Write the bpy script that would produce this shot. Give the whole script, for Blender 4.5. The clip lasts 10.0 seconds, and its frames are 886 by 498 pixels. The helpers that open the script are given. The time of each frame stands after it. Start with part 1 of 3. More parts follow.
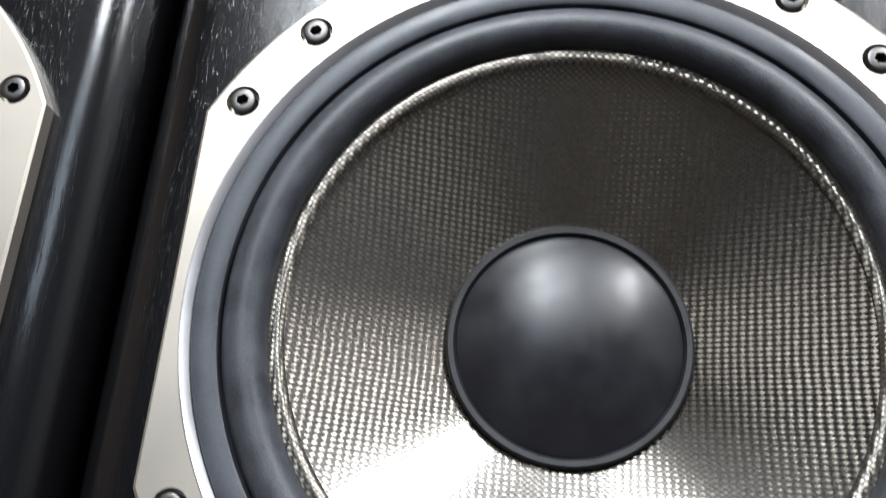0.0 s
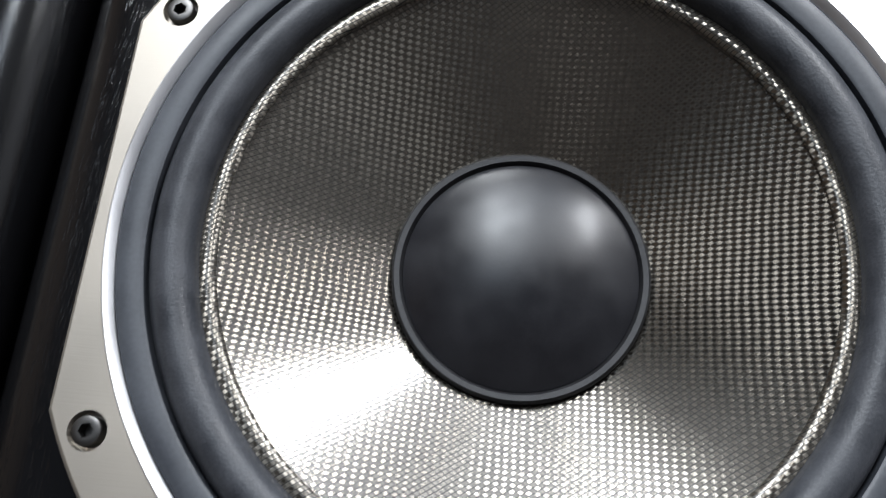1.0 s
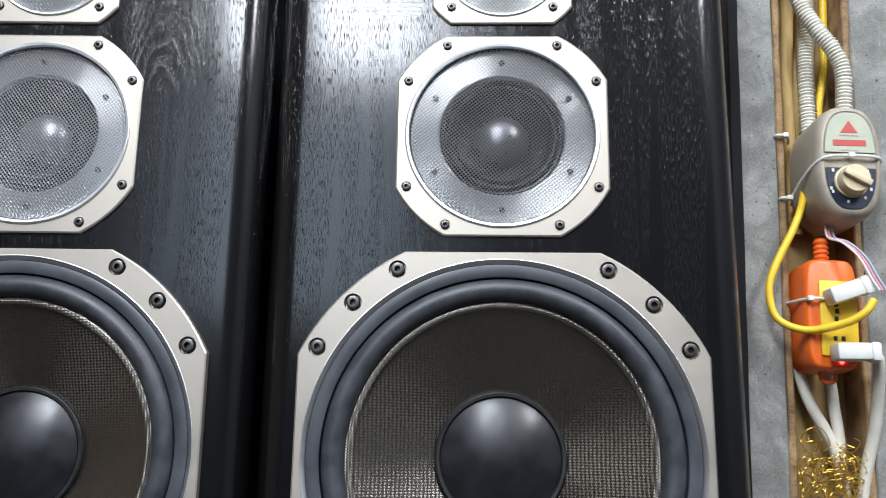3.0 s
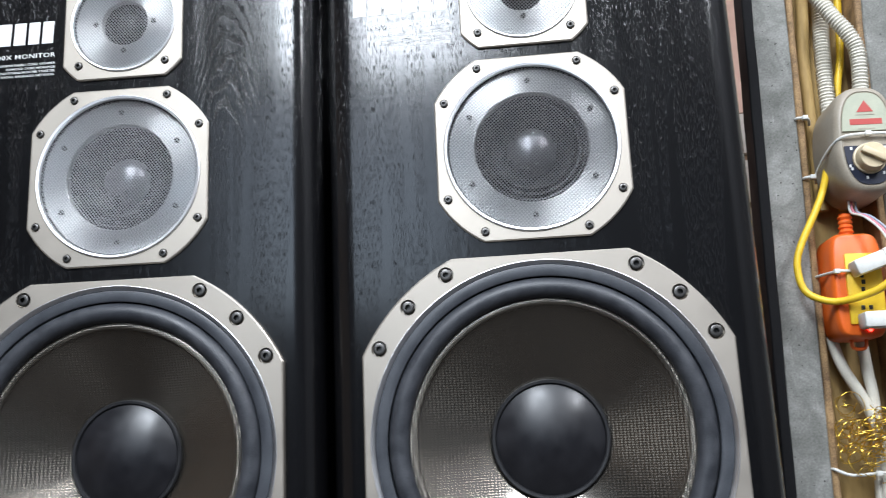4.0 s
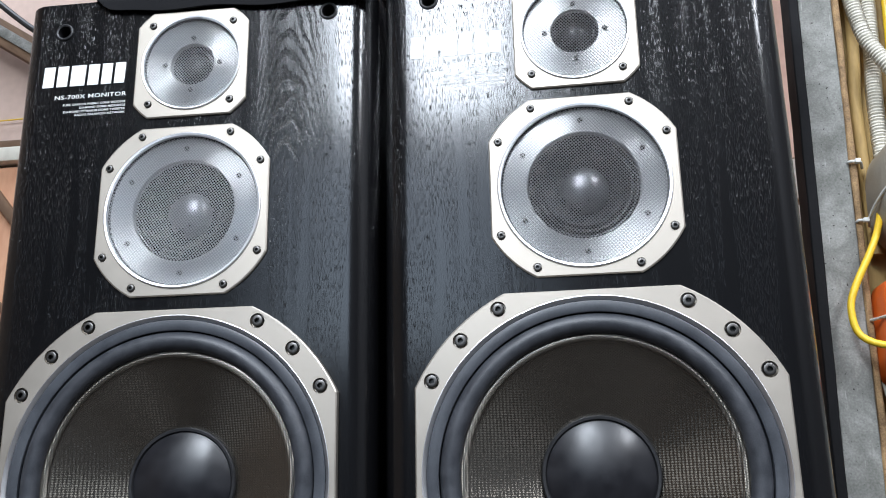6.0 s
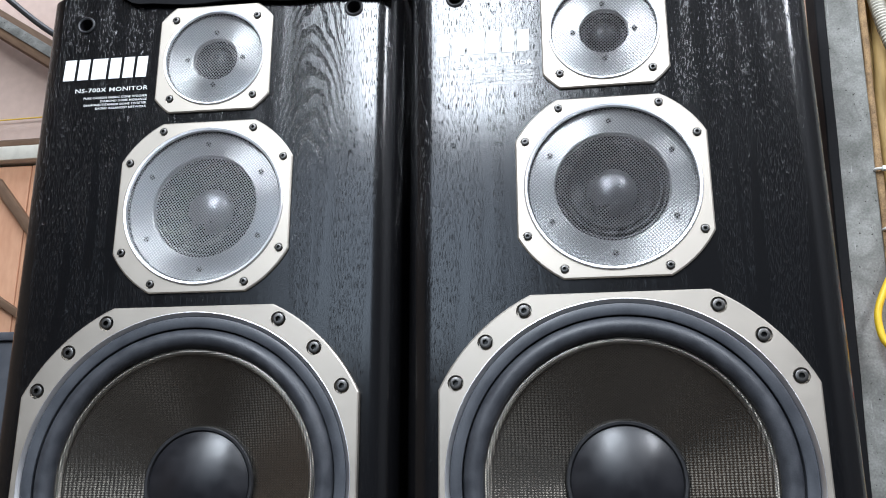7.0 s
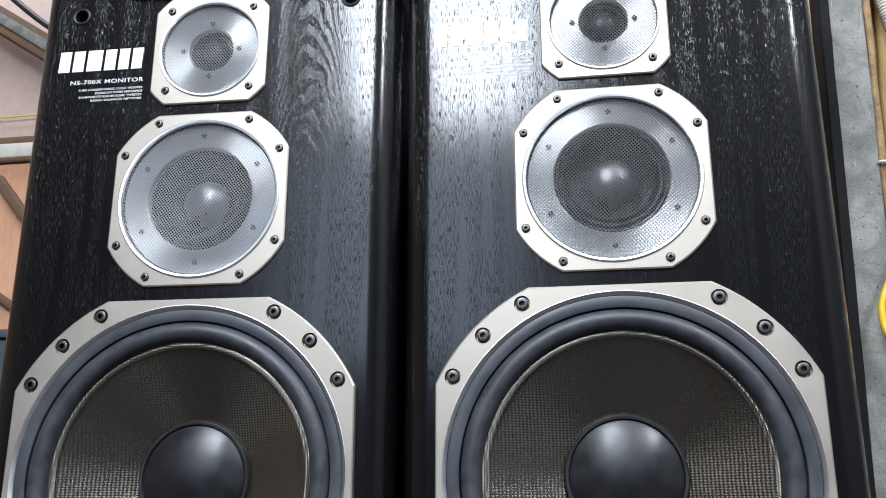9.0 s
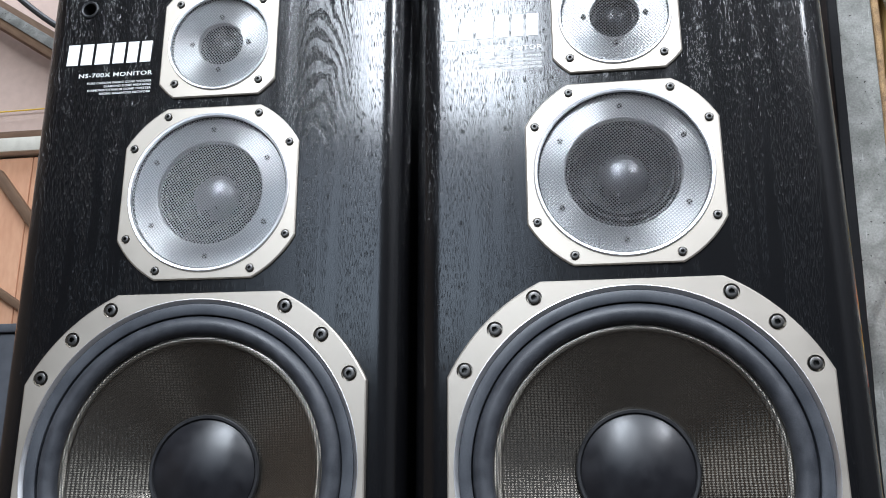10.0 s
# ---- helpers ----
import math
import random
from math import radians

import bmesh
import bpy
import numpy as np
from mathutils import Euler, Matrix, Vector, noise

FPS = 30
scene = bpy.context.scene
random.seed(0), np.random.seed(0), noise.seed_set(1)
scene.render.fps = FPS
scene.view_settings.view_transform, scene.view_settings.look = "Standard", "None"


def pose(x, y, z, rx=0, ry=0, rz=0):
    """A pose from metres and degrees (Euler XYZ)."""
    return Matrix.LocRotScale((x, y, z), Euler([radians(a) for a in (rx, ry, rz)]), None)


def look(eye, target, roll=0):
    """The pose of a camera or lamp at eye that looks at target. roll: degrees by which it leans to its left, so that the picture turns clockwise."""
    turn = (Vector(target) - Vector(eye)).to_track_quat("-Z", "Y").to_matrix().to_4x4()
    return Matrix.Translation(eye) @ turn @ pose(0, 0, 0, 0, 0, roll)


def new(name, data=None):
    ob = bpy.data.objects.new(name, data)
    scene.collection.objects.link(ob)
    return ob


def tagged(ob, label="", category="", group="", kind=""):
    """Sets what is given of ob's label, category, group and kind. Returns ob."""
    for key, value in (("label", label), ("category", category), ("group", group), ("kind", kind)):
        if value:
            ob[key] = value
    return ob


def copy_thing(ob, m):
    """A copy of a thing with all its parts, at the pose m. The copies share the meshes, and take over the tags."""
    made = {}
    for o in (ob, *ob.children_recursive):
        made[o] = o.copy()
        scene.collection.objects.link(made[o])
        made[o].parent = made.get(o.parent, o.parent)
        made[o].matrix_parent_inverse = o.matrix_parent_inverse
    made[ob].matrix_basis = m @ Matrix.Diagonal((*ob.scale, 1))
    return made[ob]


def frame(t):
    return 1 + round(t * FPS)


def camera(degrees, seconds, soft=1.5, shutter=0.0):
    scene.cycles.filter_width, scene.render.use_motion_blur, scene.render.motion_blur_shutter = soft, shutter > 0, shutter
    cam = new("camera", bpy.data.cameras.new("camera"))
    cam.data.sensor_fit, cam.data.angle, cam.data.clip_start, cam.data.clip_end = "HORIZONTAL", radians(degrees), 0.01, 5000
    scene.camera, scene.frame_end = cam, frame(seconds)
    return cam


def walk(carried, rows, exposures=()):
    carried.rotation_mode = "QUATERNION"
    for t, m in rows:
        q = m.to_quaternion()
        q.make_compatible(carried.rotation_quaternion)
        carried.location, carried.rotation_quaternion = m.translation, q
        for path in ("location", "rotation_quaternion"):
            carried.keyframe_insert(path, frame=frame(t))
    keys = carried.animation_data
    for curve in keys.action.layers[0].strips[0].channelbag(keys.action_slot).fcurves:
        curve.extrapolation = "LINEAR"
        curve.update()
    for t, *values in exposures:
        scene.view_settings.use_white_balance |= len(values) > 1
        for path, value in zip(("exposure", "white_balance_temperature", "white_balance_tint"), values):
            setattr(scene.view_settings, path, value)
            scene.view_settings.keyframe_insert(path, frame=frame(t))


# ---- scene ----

from mathutils.geometry import delaunay_2d_cdt

cam = camera(52.72, 10.0, 1.0, 0.4)
# the eye: seconds, place in metres, yaw, pitch, roll
ROWS = [
    (0.0, -0.0225, -0.3449, 0.7135, 3.60, 18.15, -5.39),
    (0.5, -0.0122, -0.3243, 0.6832, 3.70, 19.20, -5.84),
    (1.0, -0.0084, -0.3182, 0.6962, 2.03, 17.52, -6.11),
    (1.3, 0.0012, -0.3198, 0.7384, 3.09, 15.55, -4.77),
    (1.5, -0.0133, -0.3482, 0.7558, 3.33, 14.71, -2.67),
    (1.7, -0.0385, -0.4011, 0.7798, 2.83, 13.83, -0.96),
    (2.0, -0.0706, -0.5044, 0.8132, 2.36, 14.26, 0.87),
    (2.5, -0.0714, -0.6113, 0.8108, 1.91, 13.98, -0.21),
    (2.7, -0.0536, -0.6527, 0.8059, 1.25, 13.66, -0.82),
    (3.8, 0.0013, -0.7852, 0.7973, 5.68, 12.16, 1.03),
    (4.0, -0.0072, -0.7895, 0.8006, 6.24, 12.24, 2.47),
    (4.5, -0.0150, -0.7985, 0.7961, 7.86, 12.16, 2.10),
    (5.0, -0.0178, -0.8003, 0.7807, 7.99, 13.11, 1.66),
    (5.5, -0.0120, -0.7982, 0.7831, 8.20, 14.39, 1.21),
    (6.0, -0.0156, -0.8018, 0.7851, 8.71, 15.42, 1.00),
    (7.5, -0.0449, -0.7855, 0.7769, 8.53, 16.11, -0.20),
    (8.0, -0.0323, -0.7848, 0.7737, 8.72, 16.34, -0.19),
    (8.5, -0.0345, -0.7766, 0.7730, 8.66, 16.23, -0.05),
    (9.0, -0.0339, -0.7788, 0.7767, 8.88, 15.97, 0.02),
    (9.5, -0.0408, -0.7806, 0.7782, 8.69, 15.75, 0.04),
    (10.0, -0.0484, -0.7797, 0.7753, 8.58, 15.71, 0.02),
]
walk(cam, [(t, pose(x, y, z, 90 + pitch, roll, yaw)) for t, x, y, z, yaw, pitch, roll in ROWS],
     exposures=[(0.0, 0.66, 6400, 10), (0.9, 0.33, 6350, 10), (1.1, 0.33, 6350, 10), (1.5, 0.90, 6300, 10), (1.8, 0.79, 6300, 10), (2.05, 0.66, 6300, 10), (2.45, 0.27, 6250, 10), (10.0, 0.28, 6080, 10)])

# ---------------------------------------------------------------- light
world = bpy.data.worlds.new("World")
scene.world = world
world.use_nodes = True
sky = world.node_tree.nodes.new("ShaderNodeTexSky")
sky.sky_type, sky.sun_disc, sky.sun_elevation, sky.sun_rotation = "NISHITA", False, radians(40), radians(200)
world.node_tree.nodes["Background"].inputs[1].default_value = 0.1
world.node_tree.links.new(sky.outputs[0], world.node_tree.nodes["Background"].inputs[0])


def area_lamp(name, eye, target, sx, sy, watts, colour):
    data = bpy.data.lights.new(name, "AREA")
    data.shape, data.size, data.size_y, data.energy, data.color = "RECTANGLE", sx, sy, watts, colour
    ob = new(name, data)
    ob.matrix_world = look(eye, target)
    return ob


area_lamp("ceiling_lamp_light", (-0.46, -2.16, 2.66), (-0.42, -1.4, 0.9), 0.60, 1.35, 88, (0.915, 0.96, 1.0))
area_lamp("ceiling_lamp_light", (1.30, -1.65, 2.66), (1.20, -1.1, 0.9), 0.34, 1.2, 48, (0.97, 0.98, 1.0))
# added fill lamp that brightens the back left wall
area_lamp("back_wall_fill_light", (-1.75, 0.9, 3.04), (-1.75, 0.901, 0.0), 1.5, 0.8, 21, (0.90, 0.95, 1.0))
area_lamp("window_light", (-0.8, -3.43, 2.0), (-0.8, 0.0, 2.0), 0.95, 1.1, 7.0, (0.72, 0.86, 1.0))
# added overhead fill that lifts the sheen on the lower cones
area_lamp("overhead_fill_light", (0.5, -1.15, 3.04), (0.5, -1.149, 0.0), 2.8, 1.7, 22, (0.90, 0.95, 1.0))

# ---------------------------------------------------------------- materials


def material(name, colour, rough=0.5, metal=0.0, spec=0.5):
    m = bpy.data.materials.new(name)
    m.use_nodes = True
    b = m.node_tree.nodes["Principled BSDF"]
    b.inputs["Base Color"].default_value = (*colour, 1)
    b.inputs["Roughness"].default_value = rough
    b.inputs["Metallic"].default_value = metal
    b.inputs["Specular IOR Level"].default_value = spec
    return m


def node(m, kind, **inputs):
    n = m.node_tree.nodes.new(kind)
    for key, value in inputs.items():
        n.inputs[key.replace("_", " ")].default_value = value
    return n


def link(m, a, b):
    m.node_tree.links.new(a, b)


def bsdf(m):
    return m.node_tree.nodes["Principled BSDF"]


def coords(m, scale=(1, 1, 1), turn=(0, 0, 0)):
    tc = node(m, "ShaderNodeTexCoord")
    mp = node(m, "ShaderNodeMapping", Scale=scale, Rotation=turn)
    link(m, tc.outputs["Object"], mp.inputs["Vector"])
    return mp.outputs["Vector"]


def noise_tex(m, vec, scale, detail=3.0, rough=0.5, distort=0.0):
    n = node(m, "ShaderNodeTexNoise", Scale=scale, Detail=detail, Roughness=rough, Distortion=distort)
    link(m, vec, n.inputs["Vector"])
    return n.outputs["Fac"]


def ramp(m, fac, stops):
    n = node(m, "ShaderNodeValToRGB")
    r = n.color_ramp
    while len(r.elements) < len(stops):
        r.elements.new(0.5)
    for e, (p, c) in zip(r.elements, stops):
        e.position = p
        e.color = (*c, 1) if len(c) == 3 else c
    link(m, fac, n.inputs["Fac"])
    return n.outputs["Color"]


def span(m, fac, lo, hi, a=0.0, b=1.0):
    n = node(m, "ShaderNodeMapRange")
    for i, value in zip((1, 2, 3, 4), (lo, hi, a, b)):
        n.inputs[i].default_value = value
    link(m, fac, n.inputs[0])
    return n.outputs[0]


def calc(m, op, a, b=0.0):
    n = node(m, "ShaderNodeMath")
    n.operation = op
    for i, s in enumerate((a, b)):
        if isinstance(s, (int, float)):
            n.inputs[i].default_value = s
        else:
            link(m, s, n.inputs[i])
    return n.outputs[0]


def bump(m, height, strength, distance, before=None):
    n = node(m, "ShaderNodeBump", Strength=strength, Distance=distance)
    link(m, height, n.inputs["Height"])
    if before is not None:
        link(m, before, n.inputs["Normal"])
    return n.outputs["Normal"]


def rough_material(name, dark, light, scale, rough=0.6, depth=0.001, metal=0.0, spec=0.5, stretch=(1, 1, 1)):
    """A surface mottled at two scales, with fine relief."""
    m = material(name, light, rough, metal, spec)
    v = coords(m, stretch)
    big, fine = noise_tex(m, v, scale, 4), noise_tex(m, v, scale * 14, 3)
    both = calc(m, "ADD", calc(m, "MULTIPLY", big, 0.65), calc(m, "MULTIPLY", fine, 0.35))
    link(m, ramp(m, both, [(0.35, dark), (0.65, light)]), bsdf(m).inputs["Base Color"])
    link(m, span(m, big, 0.3, 0.7, rough - 0.08, rough + 0.08), bsdf(m).inputs["Roughness"])
    link(m, bump(m, both, 0.5, depth), bsdf(m).inputs["Normal"])
    return m


def ash_veneer(name, figured):
    """Black-stained open-pored ash with a satin lacquer."""
    m = material(name, (0.006, 0.006, 0.007), 0.26)
    warp = noise_tex(m, coords(m, (1, 1, 0.35)), 7.0, 2)
    wide = node(m, "ShaderNodeVectorMath")
    wide.operation = "ADD"
    link(m, coords(m, (1, 1, 0.034)), wide.inputs[0])
    shift = node(m, "ShaderNodeCombineXYZ")
    link(m, calc(m, "MULTIPLY", warp, 0.055), shift.inputs["X"])
    link(m, shift.outputs[0], wide.inputs[1])
    fine = node(m, "ShaderNodeVectorMath")
    fine.operation = "ADD"
    link(m, coords(m, (1, 1, 0.065)), fine.inputs[0])
    link(m, shift.outputs[0], fine.inputs[1])
    pores = noise_tex(m, fine.outputs[0], 1850.0, 1.0, 0.5)
    bands = noise_tex(m, wide.outputs[0], 70.0, 2.0, 0.6)
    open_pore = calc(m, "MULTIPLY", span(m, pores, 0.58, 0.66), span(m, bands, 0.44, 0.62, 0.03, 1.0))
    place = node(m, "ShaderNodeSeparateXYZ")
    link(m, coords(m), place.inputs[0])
    # pores fade towards the foot: the lamp's fall-off put into the grain
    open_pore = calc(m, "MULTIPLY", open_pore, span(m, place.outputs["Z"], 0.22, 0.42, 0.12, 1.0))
    if figured:
        off = calc(m, "SUBTRACT", place.outputs["X"], 0.105)
        arch = calc(m, "ADD", place.outputs["Z"], calc(m, "ADD", calc(m, "MULTIPLY", calc(m, "MULTIPLY", off, off), 95.0), calc(m, "MULTIPLY", noise_tex(m, coords(m, (1, 1, 0.4)), 48.0, 4), 0.06)))
        wave = calc(m, "SINE", calc(m, "MULTIPLY", arch, 250.0))
        near = calc(m, "MULTIPLY", span(m, calc(m, "ABSOLUTE", off), 0.010, 0.034, 1.0, 0.0), span(m, place.outputs["Z"], 0.30, 0.40))
        flecks = span(m, noise_tex(m, coords(m, (1, 1, 0.2)), 1500.0, 2), 0.45, 0.6)
        open_pore = calc(m, "MAXIMUM", open_pore, calc(m, "MULTIPLY", calc(m, "MULTIPLY", span(m, wave, 0.0, 0.9, 0.0, 0.7), near), flecks))
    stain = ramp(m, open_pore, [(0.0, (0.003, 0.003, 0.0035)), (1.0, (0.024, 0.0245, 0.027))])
    paint = node(m, "ShaderNodeMix")
    paint.data_type = "RGBA"
    paint.inputs[0].default_value = 0.0
    paint.inputs[7].default_value = (0.34, 0.25, 0.19, 1)
    if not figured:
        # the stain is rubbed through along the outer line of one rounded edge
        chips = span(m, noise_tex(m, coords(m, (1, 1, 0.16)), 60.0, 4), 0.44, 0.52)
        worn = calc(m, "MULTIPLY", span(m, place.outputs["X"], 0.1926, 0.1935), calc(m, "MULTIPLY", chips, span(m, place.outputs["Y"], 0.030, 0.040, 1.0, 0.0)))
        link(m, worn, paint.inputs[0])
    link(m, stain, paint.inputs[6])
    link(m, paint.outputs[2], bsdf(m).inputs["Base Color"])
    smear = noise_tex(m, coords(m, (1, 1, 0.5)), 20.0, 5)
    link(m, calc(m, "ADD", span(m, smear, 0.3, 0.7, 0.40, 0.52), calc(m, "MULTIPLY", open_pore, 0.10)), bsdf(m).inputs["Roughness"])
    n0 = bump(m, noise_tex(m, coords(m, (1, 1, 0.08)), 3000.0, 2), 0.4, 0.00006)
    n1 = bump(m, bands, 0.10, 0.0010, n0)
    relief = bump(m, calc(m, "SUBTRACT", 1.0, open_pore), 1.0, 0.0011, n1)
    link(m, relief, bsdf(m).inputs["Normal"])
    link(m, relief, bsdf(m).inputs["Coat Normal"])
    bsdf(m).inputs["Specular IOR Level"].default_value = 0.04
    bsdf(m).inputs["Coat Weight"].default_value = 1.0
    bsdf(m).inputs["Coat Roughness"].default_value = 0.15
    return m


def carbon_weave(name, gain, bias=0.0):
    """Woven carbon cloth in clear resin: plain weave on the bias, each tow glossy across its fibres only."""
    m = material(name, (0.02, 0.02, 0.02), 0.25)
    tc = node(m, "ShaderNodeTexCoord")
    spin = node(m, "ShaderNodeMapping", Rotation=(0, radians(bias), 0))
    link(m, tc.outputs["Object"], spin.inputs["Vector"])
    sep = node(m, "ShaderNodeSeparateXYZ")
    link(m, spin.outputs[0], sep.inputs[0])
    stray = calc(m, "MULTIPLY", calc(m, "SUBTRACT", noise_tex(m, tc.outputs["Object"], 45.0, 2), 0.5), 0.45)
    across, along = calc(m, "MULTIPLY", sep.outputs["X"], 322.0), calc(m, "MULTIPLY", sep.outputs["Z"], 440.0)
    u = calc(m, "ADD", calc(m, "ADD", across, along), calc(m, "ADD", 1000.0, stray))
    w = calc(m, "ADD", calc(m, "SUBTRACT", across, along), calc(m, "ADD", 1000.0, stray))
    cell = calc(m, "MODULO", calc(m, "ADD", calc(m, "FLOOR", u), calc(m, "FLOOR", w)), 2.0)
    su = calc(m, "ABSOLUTE", calc(m, "SINE", calc(m, "MULTIPLY", u, math.pi)))
    sw = calc(m, "ABSOLUTE", calc(m, "SINE", calc(m, "MULTIPLY", w, math.pi)))
    # fibres of the two tows
    fibre = node(m, "ShaderNodeMix")
    fibre.data_type = "VECTOR"
    turn = Matrix.Rotation(radians(-bias), 3, "Y")
    fibre.inputs[4].default_value = turn @ Vector((0.807, 0, 0.590))
    fibre.inputs[5].default_value = turn @ Vector((0.807, 0, -0.590))
    link(m, cell, fibre.inputs[0])
    geo = node(m, "ShaderNodeNewGeometry")
    cross = node(m, "ShaderNodeVectorMath")
    cross.operation = "CROSS_PRODUCT"
    link(m, geo.outputs["Normal"], cross.inputs[0])
    link(m, fibre.outputs[1], cross.inputs[1])
    link(m, cross.outputs[0], bsdf(m).inputs["Tangent"])
    bsdf(m).inputs["Anisotropic"].default_value = 1.0
    joint = span(m, calc(m, "MINIMUM", su, sw), 0.12, 0.42)
    lot = noise_tex(m, tc.outputs["Object"], 400.0, 1)
    link(m, ramp(m, calc(m, "MULTIPLY", joint, span(m, lot, 0.3, 0.7, 0.75, 1.0)), [(0.0, (0.003, 0.003, 0.003)), (1.0, (0.265 * gain, 0.24 * gain, 0.202 * gain))]), bsdf(m).inputs["Base Color"])
    link(m, joint, bsdf(m).inputs["Metallic"])
    high = calc(m, "MULTIPLY", su, sw)
    link(m, bump(m, high, 0.04, 0.0004), bsdf(m).inputs["Normal"])
    bsdf(m).inputs["Coat Weight"].default_value = 0.45
    bsdf(m).inputs["Coat Roughness"].default_value = 0.2
    bsdf(m).inputs["Coat IOR"].default_value = 1.6
    return m


def cement(name):
    """Pressed cement board: blotched grey, small pits, pale scratches and stains."""
    m = material(name, (0.2, 0.2, 0.19), 0.8)
    v = coords(m)
    blotch, grit = noise_tex(m, v, 22.0, 6, 0.65, 0.6), noise_tex(m, v, 420.0, 3)
    both = calc(m, "ADD", calc(m, "MULTIPLY", blotch, 0.7), calc(m, "MULTIPLY", grit, 0.3))
    base = ramp(m, both, [(0.36, (0.12, 0.12, 0.107)), (0.5, (0.20, 0.199, 0.182)), (0.66, (0.33, 0.328, 0.305))])
    pits = span(m, noise_tex(m, v, 230.0, 1), 0.70, 0.74)
    scratch = span(m, noise_tex(m, coords(m, (1, 1, 0.07), (0, 0.5, 0)), 330.0, 2), 0.69, 0.74, 0.0, 0.5)
    mix = base
    for fac, tint in ((scratch, (0.46, 0.455, 0.43, 1)), (pits, (0.04, 0.036, 0.03, 1))):
        n = node(m, "ShaderNodeMix")
        n.data_type = "RGBA"
        n.inputs[7].default_value = tint
        link(m, fac, n.inputs[0])
        link(m, mix, n.inputs[6])
        mix = n.outputs[2]
    link(m, mix, bsdf(m).inputs["Base Color"])
    link(m, bump(m, calc(m, "SUBTRACT", both, pits), 0.5, 0.0012), bsdf(m).inputs["Normal"])
    return m


def brushed(name, colour, rough, amount):
    m = material(name, colour, rough, 1.0)
    v = coords(m, (0.02, 1, 1))
    n = noise_tex(m, v, 1800.0, 2)
    soil = noise_tex(m, coords(m), 30.0, 4)
    link(m, span(m, soil, 0.3, 0.7, rough - 0.05, rough + 0.06), bsdf(m).inputs["Roughness"])
    link(m, bump(m, n, amount, 0.0002), bsdf(m).inputs["Normal"])
    return m


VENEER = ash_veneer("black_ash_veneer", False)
FIGURED = ash_veneer("black_ash_veneer_figured", True)
CARBON = carbon_weave("carbon_fabric", 1.0)
BRAID = carbon_weave("carbon_fabric_edge", 1.3)
bsdf(BRAID).inputs["Roughness"].default_value = 0.34
ALU = brushed("satin_aluminium", (0.45, 0.408, 0.352), 0.46, 0.12)
bsdf(ALU).inputs["Metallic"].default_value = 0.75
BRIGHT = brushed("turned_aluminium_edge", (0.80, 0.80, 0.81), 0.40, 0.05)
PLATE = brushed("silver_face_plate", (0.72, 0.72, 0.71), 0.34, 0.06)
turned = node(PLATE, "ShaderNodeTangent")
turned.direction_type, turned.axis = "RADIAL", "Y"
link(PLATE, turned.outputs[0], bsdf(PLATE).inputs["Tangent"])
bsdf(PLATE).inputs["Anisotropic"].default_value = 0.95
bsdf(PLATE).inputs["Anisotropic Rotation"].default_value = 0.25
bsdf(PLATE).inputs["Metallic"].default_value = 0.9
RUBBER = rough_material("surround_rubber", (0.020, 0.022, 0.027), (0.050, 0.053, 0.061), 70, 0.46, 0.0007)
GASKET = rough_material("grey_gasket", (0.032, 0.035, 0.042), (0.055, 0.06, 0.07), 40, 0.45, 0.0002)
CAP = rough_material("dust_cap_lacquer", (0.009, 0.009, 0.011), (0.014, 0.014, 0.017), 50, 0.36, 0.0001)
DARK = rough_material("dark_plastic", (0.008, 0.008, 0.009), (0.016, 0.016, 0.018), 60, 0.45, 0.0003)
HORN = rough_material("dark_horn", (0.03, 0.03, 0.032), (0.055, 0.055, 0.058), 60, 0.27, 0.0002)
DOME = rough_material("grey_dome", (0.26, 0.26, 0.27), (0.34, 0.34, 0.35), 50, 0.3, 0.0001, metal=0.8)
WIRE = brushed("mesh_wire", (0.52, 0.52, 0.53), 0.34, 0.05)
STEEL = brushed("blackened_screw_steel", (0.11, 0.106, 0.102), 0.38, 0.05)
WHITE_INK = material("white_print", (0.8, 0.8, 0.78), 0.45)
CONCRETE = cement("grey_cement_board")
FIBRE = rough_material("brown_board_edge", (0.10, 0.055, 0.025), (0.42, 0.27, 0.13), 45, 0.8, 0.002)
OCHRE = rough_material("ochre_plywood", (0.24, 0.15, 0.05), (0.46, 0.31, 0.11), 14, 0.7, 0.001, stretch=(1, 1, 0.2))
SALMON = rough_material("salmon_wall_paint", (0.55, 0.34, 0.26), (0.72, 0.48, 0.38), 3, 0.7, 0.002)
PINKISH = rough_material("pale_pink_ceiling_paint", (0.50, 0.37, 0.31), (0.62, 0.47, 0.40), 3, 0.7, 0.002)
CEILING = rough_material("dull_white_ceiling", (0.34, 0.33, 0.31), (0.45, 0.44, 0.42), 3, 0.8, 0.002)
WALL = rough_material("dull_grey_plaster", (0.042, 0.047, 0.058), (0.066, 0.073, 0.088), 3, 0.8, 0.002)
TAN = rough_material("dull_tan_paint", (0.17, 0.125, 0.09), (0.24, 0.18, 0.135), 3, 0.8, 0.002)
PALE_WALL = rough_material("pale_grey_plaster", (0.13, 0.13, 0.135), (0.19, 0.19, 0.195), 3, 0.8, 0.002)
FLOOR = rough_material("dark_floor_rubber", (0.011, 0.007, 0.0045), (0.019, 0.012, 0.008), 4, 0.7, 0.002)
BENCH = rough_material("worn_bench_timber", (0.03, 0.018, 0.011), (0.06, 0.04, 0.026), 12, 0.6, 0.001, stretch=(0.15, 1, 1))
CLOTH = rough_material("black_cloth", (0.004, 0.004, 0.005), (0.009, 0.009, 0.010), 80, 0.9, 0.001, spec=0.2)
